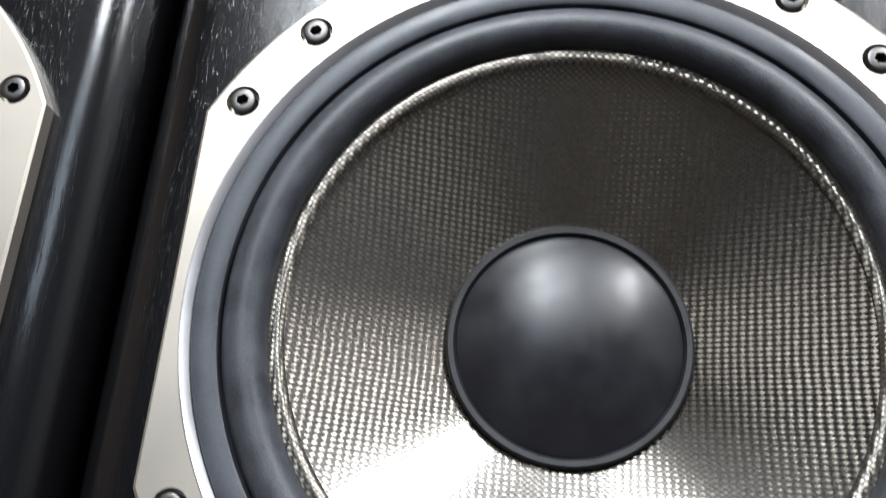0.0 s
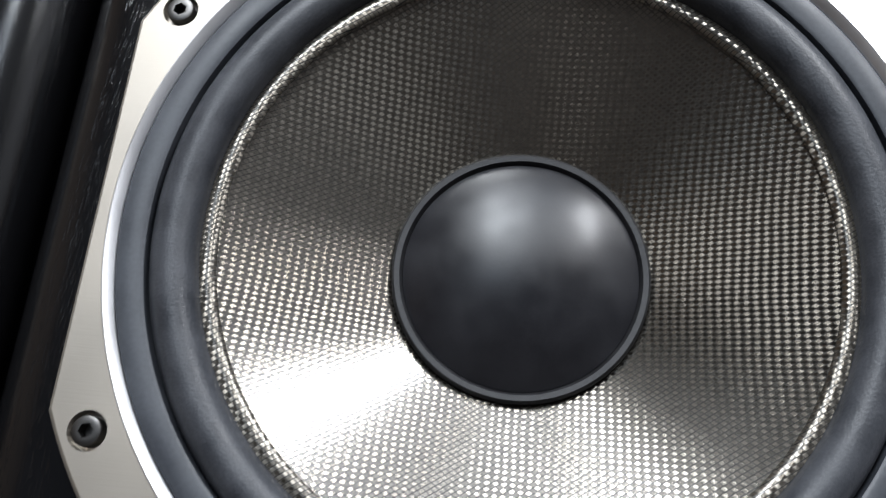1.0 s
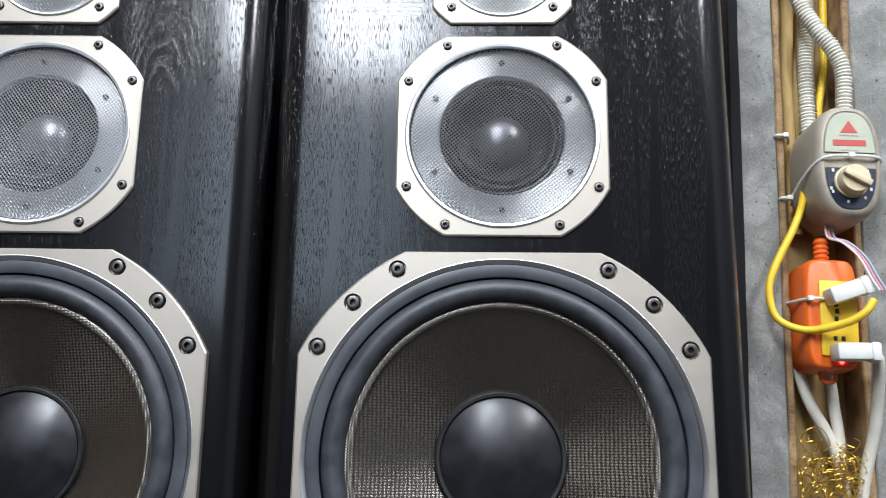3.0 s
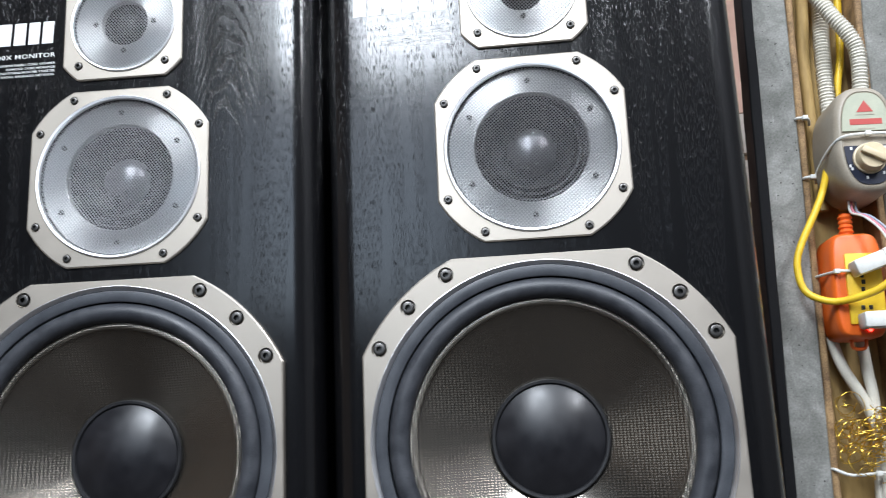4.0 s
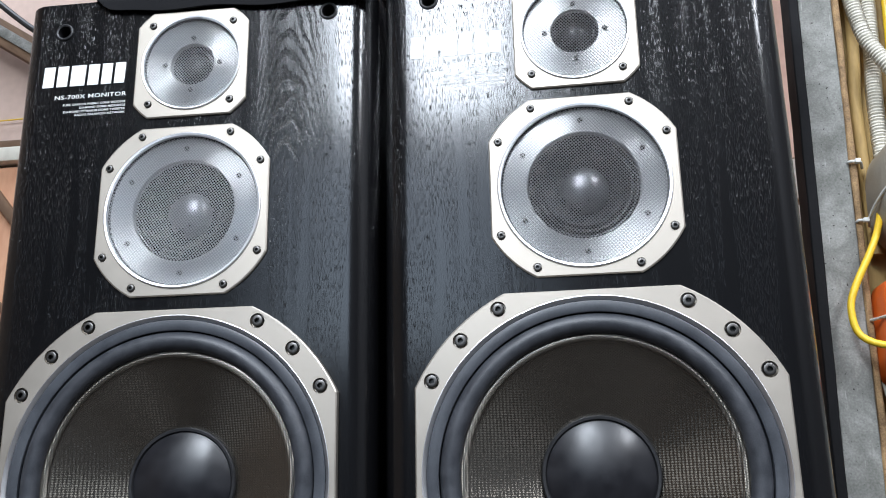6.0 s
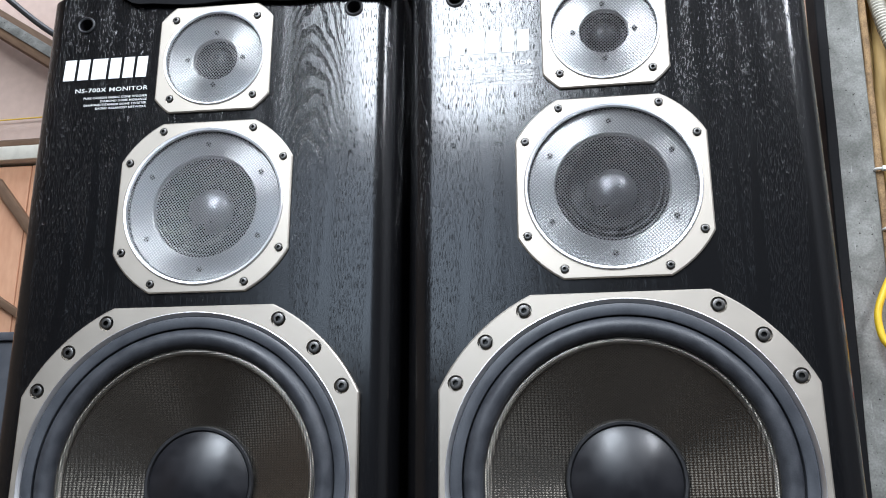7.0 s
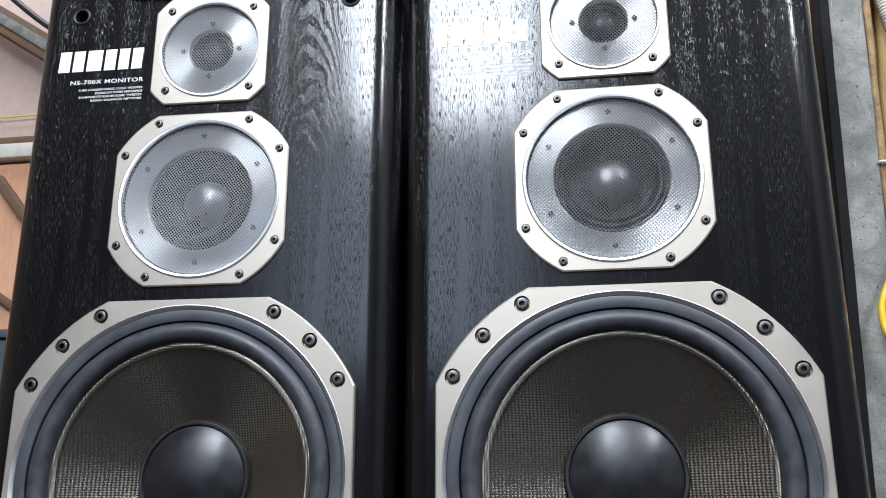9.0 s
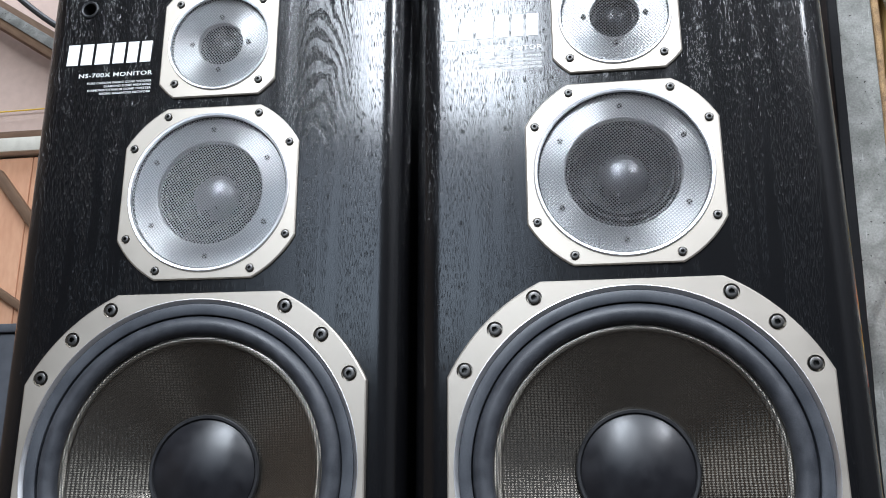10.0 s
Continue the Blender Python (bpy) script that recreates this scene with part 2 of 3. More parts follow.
# near-black that stands in for the shade in two narrow gaps
GAP_SHADE = rough_material("gap_shade", (0.004, 0.004, 0.005), (0.008, 0.008, 0.009), 20, 0.75, 0.001, spec=0.2)
BEIGE = rough_material("aged_beige_plastic", (0.30, 0.26, 0.20), (0.40, 0.35, 0.28), 40, 0.45, 0.0002)
PALE = rough_material("pale_green_label", (0.38, 0.40, 0.30), (0.46, 0.47, 0.36), 60, 0.5, 0.0001)
NAVY = material("navy_label", (0.012, 0.016, 0.035), 0.4)
RED = material("red_print", (0.46, 0.06, 0.05), 0.5)
CREAM = rough_material("cream_knob_plastic", (0.58, 0.47, 0.30), (0.68, 0.57, 0.38), 60, 0.45, 0.0001)
CONDUIT = rough_material("off_white_conduit", (0.58, 0.55, 0.47), (0.70, 0.67, 0.58), 40, 0.5, 0.0002)
YELLOW = rough_material("yellow_cable_sheath", (0.72, 0.46, 0.02), (0.85, 0.58, 0.03), 60, 0.45, 0.0002)
ORANGE = rough_material("orange_plastic", (0.75, 0.12, 0.015), (0.85, 0.17, 0.02), 50, 0.4, 0.0002)
WHITE_PLASTIC = rough_material("white_plug_plastic", (0.62, 0.62, 0.58), (0.76, 0.76, 0.72), 60, 0.45, 0.0001)
GOLD = material("gold_thread", (0.75, 0.50, 0.08), 0.3, 0.9)
PINK_WIRE = material("pink_wire", (0.7, 0.25, 0.3), 0.5)
BLUE_WIRE = material("grey_blue_wire", (0.35, 0.42, 0.5), 0.5)
BEAM = rough_material("dark_brown_beam", (0.10, 0.055, 0.03), (0.20, 0.12, 0.07), 10, 0.7, 0.001, stretch=(0.2, 1, 1))
PLY = rough_material("orange_brown_plywood", (0.55, 0.27, 0.15), (0.70, 0.39, 0.235), 6, 0.7, 0.001, stretch=(1, 1, 0.3))
BRICK = rough_material("white_washed_brick", (0.5, 0.45, 0.4), (0.65, 0.6, 0.55), 12, 0.8, 0.002)
GREY_PLASTIC = rough_material("slate_grey_plastic", (0.05, 0.055, 0.065), (0.08, 0.085, 0.1), 30, 0.5, 0.0005)
LED = material("red_led", (0.8, 0.02, 0.01), 0.4)
bsdf(LED).inputs["Emission Color"].default_value = (1.0, 0.05, 0.03, 1)
bsdf(LED).inputs["Emission Strength"].default_value = 6.0

# ---------------------------------------------------------------- mesh helpers


def smooth(me, degrees=35):
    me.polygons.foreach_set("use_smooth", [True] * len(me.polygons))
    me.set_sharp_from_angle(angle=radians(degrees))


def mesh_of(name, bm, mat, degrees=35):
    bmesh.ops.remove_doubles(bm, verts=bm.verts, dist=1e-6)
    bmesh.ops.recalc_face_normals(bm, faces=bm.faces)
    me = bpy.data.meshes.new(name)
    bm.to_mesh(me)
    bm.free()
    me.materials.append(mat)
    smooth(me, degrees)
    return me


def part(name, bm, mat, parent, label="", degrees=35):
    """Links a bmesh as one mesh object under a thing or a part."""
    ob = new(name, mesh_of(name, bm, mat, degrees))
    ob.parent = parent
    return tagged(ob, label) if label else ob


def piece(name, me, parent, m):
    ob = new(name, me)
    ob.parent = parent
    ob.matrix_basis = m
    return ob


def thing(name, label, category, m=None, group="", kind=""):
    ob = new(name)
    ob.empty_display_size = 0.05
    if m is not None:
        ob.matrix_basis = m
    return tagged(ob, label, category, group, kind)


def lathe(profile, segs=96, cz=0.0):
    """Turns (radius, y) points round the y axis at height cz."""
    bm = bmesh.new()
    rings = []
    for r, y in profile:
        if r < 1e-6:
            rings.append([bm.verts.new((0, y, cz))])
        else:
            rings.append([bm.verts.new((r * math.cos(2 * math.pi * i / segs), y, cz + r * math.sin(2 * math.pi * i / segs))) for i in range(segs)])
    for a, b in zip(rings, rings[1:]):
        for i in range(segs):
            j = (i + 1) % segs
            if len(a) == 1 and len(b) == 1:
                continue
            if len(a) == 1:
                bm.faces.new((a[0], b[i], b[j]))
            elif len(b) == 1:
                bm.faces.new((a[i], a[j], b[0]))
            else:
                bm.faces.new((a[i], a[j], b[j], b[i]))
    return bm


def box(bm, x0, x1, y0, y1, z0, z1, bevel=0.0):
    made = bmesh.ops.create_cube(bm, size=1.0)["verts"]
    for v in made:
        v.co = Vector((x0 + (v.co.x + 0.5) * (x1 - x0), y0 + (v.co.y + 0.5) * (y1 - y0), z0 + (v.co.z + 0.5) * (z1 - z0)))
    if bevel:
        edges = list({e for v in made for e in v.link_edges})
        bmesh.ops.bevel(bm, geom=edges, offset=bevel, segments=2, profile=0.5, affect="EDGES")
    return bm


def solid(*a, **k):
    return box(bmesh.new(), *a, **k)


def inside(p, loop):
    hit = False
    for (ax, az), (bx, bz) in zip(loop, loop[1:] + loop[:1]):
        if (az > p[1]) != (bz > p[1]) and p[0] < (bx - ax) * (p[1] - az) / (bz - az) + ax:
            hit = not hit
    return hit


def sheet_with_holes(bm, outline, holes, y):
    """A flat face in the plane y, bounded by outline and pierced by loops of (x, z)."""
    pts, edges = [], []
    for loop in (outline, *holes):
        n0 = len(pts)
        pts += [Vector(p) for p in loop]
        edges += [(n0 + i, n0 + (i + 1) % len(loop)) for i in range(len(loop))]
    out, _, tris = delaunay_2d_cdt(pts, edges, [], 0, 1e-7)[:3]
    vs = [bm.verts.new((p.x, y, p.y)) for p in out]
    for f in tris:
        mid = (sum(out[i].x for i in f) / 3, sum(out[i].y for i in f) / 3)
        if inside(mid, outline) and not any(inside(mid, h) for h in holes):
            bm.faces.new([vs[i] for i in f])


def circle(r, cx=0.0, cz=0.0, segs=64):
    return [(cx + r * math.cos(2 * math.pi * i / segs), cz + r * math.sin(2 * math.pi * i / segs)) for i in range(segs)]


def wall_between(bm, loop, y0, y1):
    a = [bm.verts.new((x, y0, z)) for x, z in loop]
    b = [bm.verts.new((x, y1, z)) for x, z in loop]
    for i in range(len(loop)):
        j = (i + 1) % len(loop)
        bm.faces.new((a[i], a[j], b[j], b[i]))


def tube(points, radius, segs=10, ribs=0.0, pitch=0.004, closed_ends=True):
    """A round tube along a smooth line; ribs: how much its rings swell."""
    pts = [Vector(p) for p in points]
    line = []
    for i in range(len(pts) - 1):
        p0, p1, p2, p3 = pts[max(i - 1, 0)], pts[i], pts[i + 1], pts[min(i + 2, len(pts) - 1)]
        n = max(4, int((p2 - p1).length / (pitch / 4 if ribs else 0.008)))
        for k in range(n):
            t = k / n
            line.append(0.5 * (2 * p1 + (p2 - p0) * t + (2 * p0 - 5 * p1 + 4 * p2 - p3) * t * t + (3 * p1 - p0 - 3 * p2 + p3) * t ** 3))
    line.append(pts[-1])
    bm = bmesh.new()
    rings, run = [], 0.0
    for i, p in enumerate(line):
        d = (line[min(i + 1, len(line) - 1)] - line[max(i - 1, 0)]).normalized()
        side = d.cross(Vector((0.1, 1, 0.05))).normalized()
        up = side.cross(d)
        if i:
            run += (p - line[i - 1]).length
        r = radius + ribs * math.sin(2 * math.pi * run / pitch)
        rings.append([bm.verts.new(p + r * (math.cos(a) * side + math.sin(a) * up)) for a in (2 * math.pi * k / segs for k in range(segs))])
    for a, b in zip(rings, rings[1:]):
        for i in range(segs):
            bm.faces.new((a[i], a[(i + 1) % segs], b[(i + 1) % segs], b[i]))
    if closed_ends:
        bm.faces.new(rings[0])
        bm.faces.new(rings[-1])
    return bm


def clipped_circle(radius, half, segs=14):
    """A circle cut off by a square: four flat sides joined by arcs."""
    a0 = math.acos(half / radius)
    out = []
    for q in range(4):
        for i in range(segs + 1):
            a = q * math.pi / 2 + a0 + (math.pi / 2 - 2 * a0) * i / segs
            out.append((radius * math.cos(a), radius * math.sin(a)))
    return out


def flange(radius, half, hole, y_front, cz, bores=(), bore_r=0.0, bore_depth=0.003):
    """A driver's face plate: flat front with counterbores, a softened rim and a round opening."""
    bm = bmesh.new()
    outer = [(x, z + cz) for x, z in clipped_circle(radius, half)]
    k = 1 - 0.0012 / half
    front = [(x * k, (z - cz) * k + cz) for x, z in outer]
    inner = circle(hole, 0, cz, 128)
    pits = [circle(bore_r, bx, bz, 20) for bx, bz in bores]
    sheet_with_holes(bm, front, [inner, *pits], y_front)
    a = [bm.verts.new((x, y_front, z)) for x, z in front]
    b = [bm.verts.new((x, y_front + 0.0009, z)) for x, z in outer]
    for i in range(len(outer)):
        j = (i + 1) % len(outer)
        bm.faces.new((a[i], a[j], b[j], b[i]))
    wall_between(bm, outer, y_front + 0.0009, 0.0005)
    wall_between(bm, inner, y_front, 0.004)
    for pit in pits:
        wall_between(bm, pit, y_front, y_front + bore_depth)
        bm.faces.new([bm.verts.new((x, y_front + bore_depth, z)) for x, z in pit])
    return bm


def screw_mesh(r, height):
    """A socket-head cap screw: knurled-looking drum with a rounded rim and a hexagonal socket; its foot at y = 0."""
    bm = lathe([(r, 0), (r, -height + 0.0009), (r * 0.94, -height + 0.0003), (r * 0.8, -height), (r * 0.52, -height)], 24)
    hexa = circle(r * 0.52, 0, 0, 24)
    six = circle(r * 0.5, 0, 0, 6)
    sheet_with_holes(bm, hexa, [six], -height)
    wall_between(bm, six, -height, -height + r * 0.85)
    bm.faces.new([bm.verts.new((x, -height + r * 0.85, z)) for x, z in six])
    return mesh_of("screw", bm, STEEL)


def wire_mesh(radius, pitch, wire_r, turn, cz, crown):
    """Woven wire cloth, round, slightly crowned."""
    verts, faces = [], []
    n = int(radius / pitch)
    c, s = math.cos(turn), math.sin(turn)
    for way in (0, 1):
        for i in range(-n, n + 1):
            off = i * pitch
            half = math.sqrt(max(radius * radius - off * off, 0))
            steps = int(2 * half / (pitch / 2))
            if steps < 2:
                continue
            base = len(verts)
            for k in range(steps + 1):
                along = -half + 2 * half * k / steps
                wave = wire_r * 0.9 * math.cos(math.pi * along / pitch) * (1 if (i + way) % 2 else -1)
                dome = -crown * (1 - (off * off + along * along) / radius ** 2) + wave
                for dx, dy in ((wire_r, 0), (0, -wire_r), (-wire_r, 0), (0, wire_r)):
                    px, pz = (along, off + dx) if way == 0 else (off + dx, along)
                    verts.append((c * px - s * pz, dome + dy, cz + s * px + c * pz))
            for k in range(steps):
                for q in range(4):
                    a, b = base + 4 * k + q, base + 4 * k + (q + 1) % 4
                    faces.append((a, b, b + 4, a + 4))
    me = bpy.data.meshes.new("wire_mesh")
    me.from_pydata(verts, [], faces)
    me.materials.append(WIRE)
    smooth(me, 60)
    return me


def lettering(name, words, right, base, cap, width, y, parent, spread=1.0):
    """Printed words that end at x = right on the line z = base, cap high and width long."""
    cu = bpy.data.curves.new(name, "FONT")
    cu.body, cu.size, cu.extrude, cu.space_character, cu.resolution_u, cu.offset = words, 1.0, 0.0, spread, 2, 0.004
    ob = bpy.data.objects.new(name, cu)
    scene.collection.objects.link(ob)
    me = bpy.data.meshes.new_from_object(ob.evaluated_get(bpy.context.evaluated_depsgraph_get()))
    bpy.data.objects.remove(ob)
    xs, ys = [v.co.x for v in me.vertices], [v.co.y for v in me.vertices]
    for v in me.vertices:
        fx, fz = (v.co.x - min(xs)) / (max(xs) - min(xs)), (v.co.y - min(ys)) / (max(ys) - min(ys))
        v.co = Vector((right - width + fx * width, y, base + fz * cap))
    me.materials.clear()
    me.materials.append(WHITE_INK)
    out = new(name, me)
    out.parent = parent
    return out


# ---------------------------------------------------------------- room
def room_part(name, bm, mat, label, category):
    ob = new(name, mesh_of(name, bm, mat))
    return tagged(ob, label, category, kind="structure")


room_part("floor", solid(-2.9, 2.1, -3.5, 1.5, -0.1, 0.0), FLOOR, "dark worn rubber-covered workshop floor", "floor")
# ceiling slabs leave two made-up openings for the fill lamps
bm = solid(-2.9, -0.9, -3.5, 0.5, 3.0, 3.1)
box(bm, -2.9, -2.5, 0.5, 1.5, 3.0, 3.1)
box(bm, -1.0, -0.9, 0.5, 1.5, 3.0, 3.1)
box(bm, -2.5, -1.0, 1.3, 1.5, 3.0, 3.1)
box(bm, 1.9, 2.1, -3.5, 1.5, 3.0, 3.1)
box(bm, -0.9, 1.9, -3.5, -2.0, 3.0, 3.1)
box(bm, -0.9, 1.9, -0.3, 1.5, 3.0, 3.1)
room_part("ceiling", bm, CEILING, "dull white painted workshop ceiling with two openings added for fill lamps", "ceiling")
room_part("wall_north", solid(-2.9, 2.1, 1.4, 1.5, 0.0, 3.0), SALMON, "salmon painted plaster wall behind the speakers", "wall")
bm = solid(-2.9, -1.3, -3.5, -3.4, 0.0, 3.0)
box(bm, -0.3, 2.1, -3.5, -3.4, 0.0, 3.0)
box(bm, -1.3, -0.3, -3.5, -3.4, 0.0, 1.4)
box(bm, -1.3, -0.3, -3.5, -3.4, 2.6, 3.0)
room_part("wall_south", bm, WALL, "grey plaster wall with an open window", "wall")
room_part("wall_east", solid(2.0, 2.1, -3.4, 1.4, 0.0, 3.0), PALE_WALL, "plain grey plaster wall", "wall")
room_part("wall_west", solid(-2.9, -2.8, -3.4, 1.4, 0.0, 3.0), TAN, "plain tan wall", "wall")

BASE, WOOFER = 0.615, 0.80
bench = thing("workbench", "worn timber bench under both speakers", "bench")
part("top", solid(-0.85, 0.24, -0.03, 0.42, BASE - 0.04, BASE, bevel=0.003), BENCH, bench)
for lx in (-0.8, 0.14):
    for ly in (-0.01, 0.32):
        part("leg", solid(lx, lx + 0.05, ly, ly + 0.05, 0.0, BASE - 0.04, bevel=0.003), BENCH, bench)

# ---------------------------------------------------------------- loudspeaker
HALF, TOP, DEEP, EDGE = 0.194, 0.506, 0.32, 0.026   # half width, top over the woofer's centre, depth, front edge radius
LOW = BASE - WOOFER
MID, TWEET = 0.264, 0.424
MESH = 0.0024   # pitch of the wire cloth
SOCKETS = [(-0.145, 0.472), (0.145, 0.472)]


def cabinet_mesh():
    bm = bmesh.new()
    flat = HALF - EDGE
    holes = [circle(0.150, 0, 0, 96), circle(0.079, 0, MID, 64), circle(0.052, 0, TWEET, 48)] + [circle(0.0075, x, z, 20) for x, z in SOCKETS]
    sheet_with_holes(bm, [(-flat, LOW), (flat, LOW), (flat, TOP), (-flat, TOP)], holes, 0.0)
    for loop in holes[3:]:
        wall_between(bm, loop, 0.0, 0.02)
    plan = [(-flat - EDGE * math.sin(a), EDGE - EDGE * math.cos(a)) for a in (math.pi / 2 * i / 10 for i in range(11))]
    plan += [(-HALF, DEEP), (HALF, DEEP)]
    plan += [(flat + EDGE * math.cos(a), EDGE - EDGE * math.sin(a)) for a in (math.pi / 2 * i / 10 for i in range(11))]
    lo = [bm.verts.new((x, y, LOW)) for x, y in plan]
    hi = [bm.verts.new((x, y, TOP)) for x, y in plan]
    for i in range(len(plan) - 1):
        bm.faces.new((lo[i], lo[i + 1], hi[i + 1], hi[i]))
    bm.faces.new(lo)
    bm.faces.new(hi)
    return bm


def driver_screws(name, parent, places, me, y):
    for x, z in places:
        piece(name, me, parent, pose(x, y, z, 0, 15 * ((x * 997 + z * 613) % 4), 0))


def make_speaker():
    sp = thing("loudspeaker", "black ash three-way loudspeaker with silver driver rings", "loudspeaker", pose(0, 0, WOOFER), "pair of loudspeakers")
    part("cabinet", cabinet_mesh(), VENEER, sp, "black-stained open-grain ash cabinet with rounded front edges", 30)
    big, small = screw_mesh(0.0055, 0.0062), screw_mesh(0.0036, 0.0034)

    # woofer
    q = [(0.1457, 0.0839), (0.1188, 0.1194), (0.0839, 0.1467)]
    spots = [(sx * x, sz * z) for x, z in q for sx in (-1, 1) for sz in (-1, 1)]
    w = part("woofer_flange", flange(0.1792, 0.1612, 0.1555, -0.0085, 0, spots, 0.0072, 0.005), ALU, sp, "satin aluminium woofer flange", 15)
    driver_screws("screw", w, spots, big, -0.0035)
    part("bevel_ring", lathe([(0.1557, -0.0088), (0.1552, -0.0089), (0.1521, -0.0066), (0.1517, -0.0055), (0.1516, 0.004)], 160), BRIGHT, w, "bright turned inner edge")
    part("gasket", lathe([(0.1517, -0.005), (0.1513, -0.0066), (0.1503, -0.0070), (0.1425, -0.0070), (0.1412, -0.0062), (0.1406, 0.004)], 160), GASKET, w, "grey rubber gasket ring")
    roll = [(0.1408, 0.002)] + [(0.1313 + 0.0090 * math.cos(a), -0.0012 - 0.0090 * math.sin(a)) for a in (math.pi * i / 20 for i in range(21))] + [(0.1216, 0.0008)]
    part("surround", lathe(roll, 160), RUBBER, w, "black rubber half-roll surround")
    prof = [(0.1228, 0.0000), (0.1212, -0.0004), (0.1185, 0.0012)]
    prof += [(0.1185 + (0.0515 - 0.1185) * t, 0.0012 + 0.0385 * (t ** 0.95)) for t in (i / 12 for i in range(1, 13))]
    part("cone", lathe(prof, 160), CARBON, w, "woven carbon fabric cone")
    part("edge_braid", lathe([(0.1197 + 0.0038 * math.cos(a), 0.0010 - 0.0024 * math.sin(a)) for a in (math.pi * (i / 8 * 1.3 - 0.15) for i in range(9))], 160), BRAID, w, "woven cloth edge of the cone")
    part("cap_ring", lathe([(0.0534, 0.0385), (0.0532, 0.0362), (0.0522, 0.0352), (0.0500, 0.0354), (0.0490, 0.037), (0.0484, 0.0385)], 128), DARK, w, "black cap ring")
    rs = 0.105
    drop = math.sqrt(rs * rs - 0.0486 ** 2)
    dome = [(0.0486 * math.sin(t * math.pi / 2), 0) for t in (i / 24 for i in range(25))]
    dome = [(r, 0.0372 - (math.sqrt(rs * rs - r * r) - drop)) for r, _ in dome]
    part("dust_cap", lathe(dome, 128), CAP, w, "smooth black dust cap")

    # midrange
    spots = [(sx * 0.079, MID + sz * 0.0466) for sx in (-1, 1) for sz in (-1, 1)] + [(sx * 0.0466, MID + sz * 0.079) for sx in (-1, 1) for sz in (-1, 1)]
    md = part("midrange_flange", flange(0.1003, 0.0882, 0.0812, -0.003, MID, spots, 0.0044, 0.0015), ALU, sp, "satin aluminium midrange flange", 15)
    driver_screws("screw", md, spots, small, -0.0015)
    part("bevel_ring", lathe([(0.0813, -0.0032), (0.0809, -0.0044), (0.0801, -0.0048), (0.0782, -0.0044), (0.0776, -0.0034), (0.0772, 0.006)], 128, MID), BRIGHT, md, "bright turned inner edge")
    part("rim", lathe([(0.0779, 0.0015), (0.0774, -0.0012), (0.0766, -0.0010), (0.0760, 0.004)], 128, MID), DARK, md, "black inner rim")
    part("face_plate", lathe([(0.0775, 0.0016), (0.0535, 0.0012), (0.0525, 0.0020), (0.052, 0.009)], 128, MID), PLATE, md, "silver face plate")
    part("horn", lathe([(0.0525, 0.008), (0.0505, 0.0052), (0.0490, 0.0056), (0.0475, 0.0088), (0.0455, 0.0050), (0.0435, 0.0052), (0.0415, 0.0092), (0.0390, 0.0066), (0.0365, 0.0088), (0.031, 0.0165), (0.0225, 0.0215)], 96, MID), HORN, md, "dark ribbed surround")
    part("dome", lathe([(0.0, 0.008)] + [(0.0235 * math.sin(a), 0.021 - 0.013 * math.cos(a)) for a in (math.pi / 2 * i / 12 for i in range(1, 13))], 64, MID), DOME, md, "grey dome")
    lugs = [(0.0648 * math.cos(a), MID + 0.0648 * math.sin(a)) for a in (math.pi / 6 + math.pi / 3 * i for i in range(6))]
    lug = mesh_of("lug_screw", lathe([(0.0026, 0.001), (0.0026, -0.0012), (0.0019, -0.0021), (0.0009, -0.0022), (0.0008, -0.0012), (0.0, -0.0012)], 16), STEEL)
    for x, z in lugs:
        piece("lug_screw", lug, md, pose(x, 0.0012, z))
    piece("wire_mesh", wire_mesh(0.0765, MESH, 0.00038, radians(38), MID, 0.0018), md, Matrix.Translation((0, -0.0012, 0)))

    # tweeter
    spots = [(sx * 0.0437, TWEET + sz * 0.0448) for sx in (-1, 1) for sz in (-1, 1)]
    tw = part("tweeter_flange", flange(0.0747, 0.0602, 0.0535, -0.003, TWEET, spots, 0.0044, 0.0015), ALU, sp, "satin aluminium tweeter flange", 15)
    driver_screws("screw", tw, spots, small, -0.0015)
    part("bevel_ring", lathe([(0.0536, -0.0032), (0.0533, -0.0043), (0.0527, -0.0046), (0.0514, -0.0043), (0.0509, -0.0034), (0.0506, 0.006)], 96, TWEET), BRIGHT, tw, "bright turned inner edge")
    part("rim", lathe([(0.0511, 0.0015), (0.0507, -0.0012), (0.0501, -0.0010), (0.0496, 0.004)], 96, TWEET), DARK, tw, "black inner rim")
    part("face_plate", lathe([(0.0509, 0.0016), (0.024, 0.0012), (0.0232, 0.0020), (0.023, 0.010)], 96, TWEET), PLATE, tw, "silver face plate")
    part("horn", lathe([(0.0232, 0.007), (0.021, 0.0085), (0.0175, 0.0075), (0.0155, 0.011), (0.0135, 0.012)], 64, TWEET), HORN, tw, "dark surround")
    part("dome", lathe([(0.0, 0.0045)] + [(0.0145 * math.sin(a), 0.0125 - 0.008 * math.cos(a)) for a in (math.pi / 2 * i / 10 for i in range(1, 11))], 48, TWEET), HORN, tw, "dark metal dome")
    for x, z in ((0.0295, 0), (-0.0295, 0), (0, 0.0295), (0, -0.0295)):
        piece("lug_screw", lug, tw, pose(x, 0.0012, TWEET + z))
    piece("wire_mesh", wire_mesh(0.0502, MESH, 0.00038, radians(40), TWEET, 0.0014), tw, Matrix.Translation((0, -0.0012, 0)))

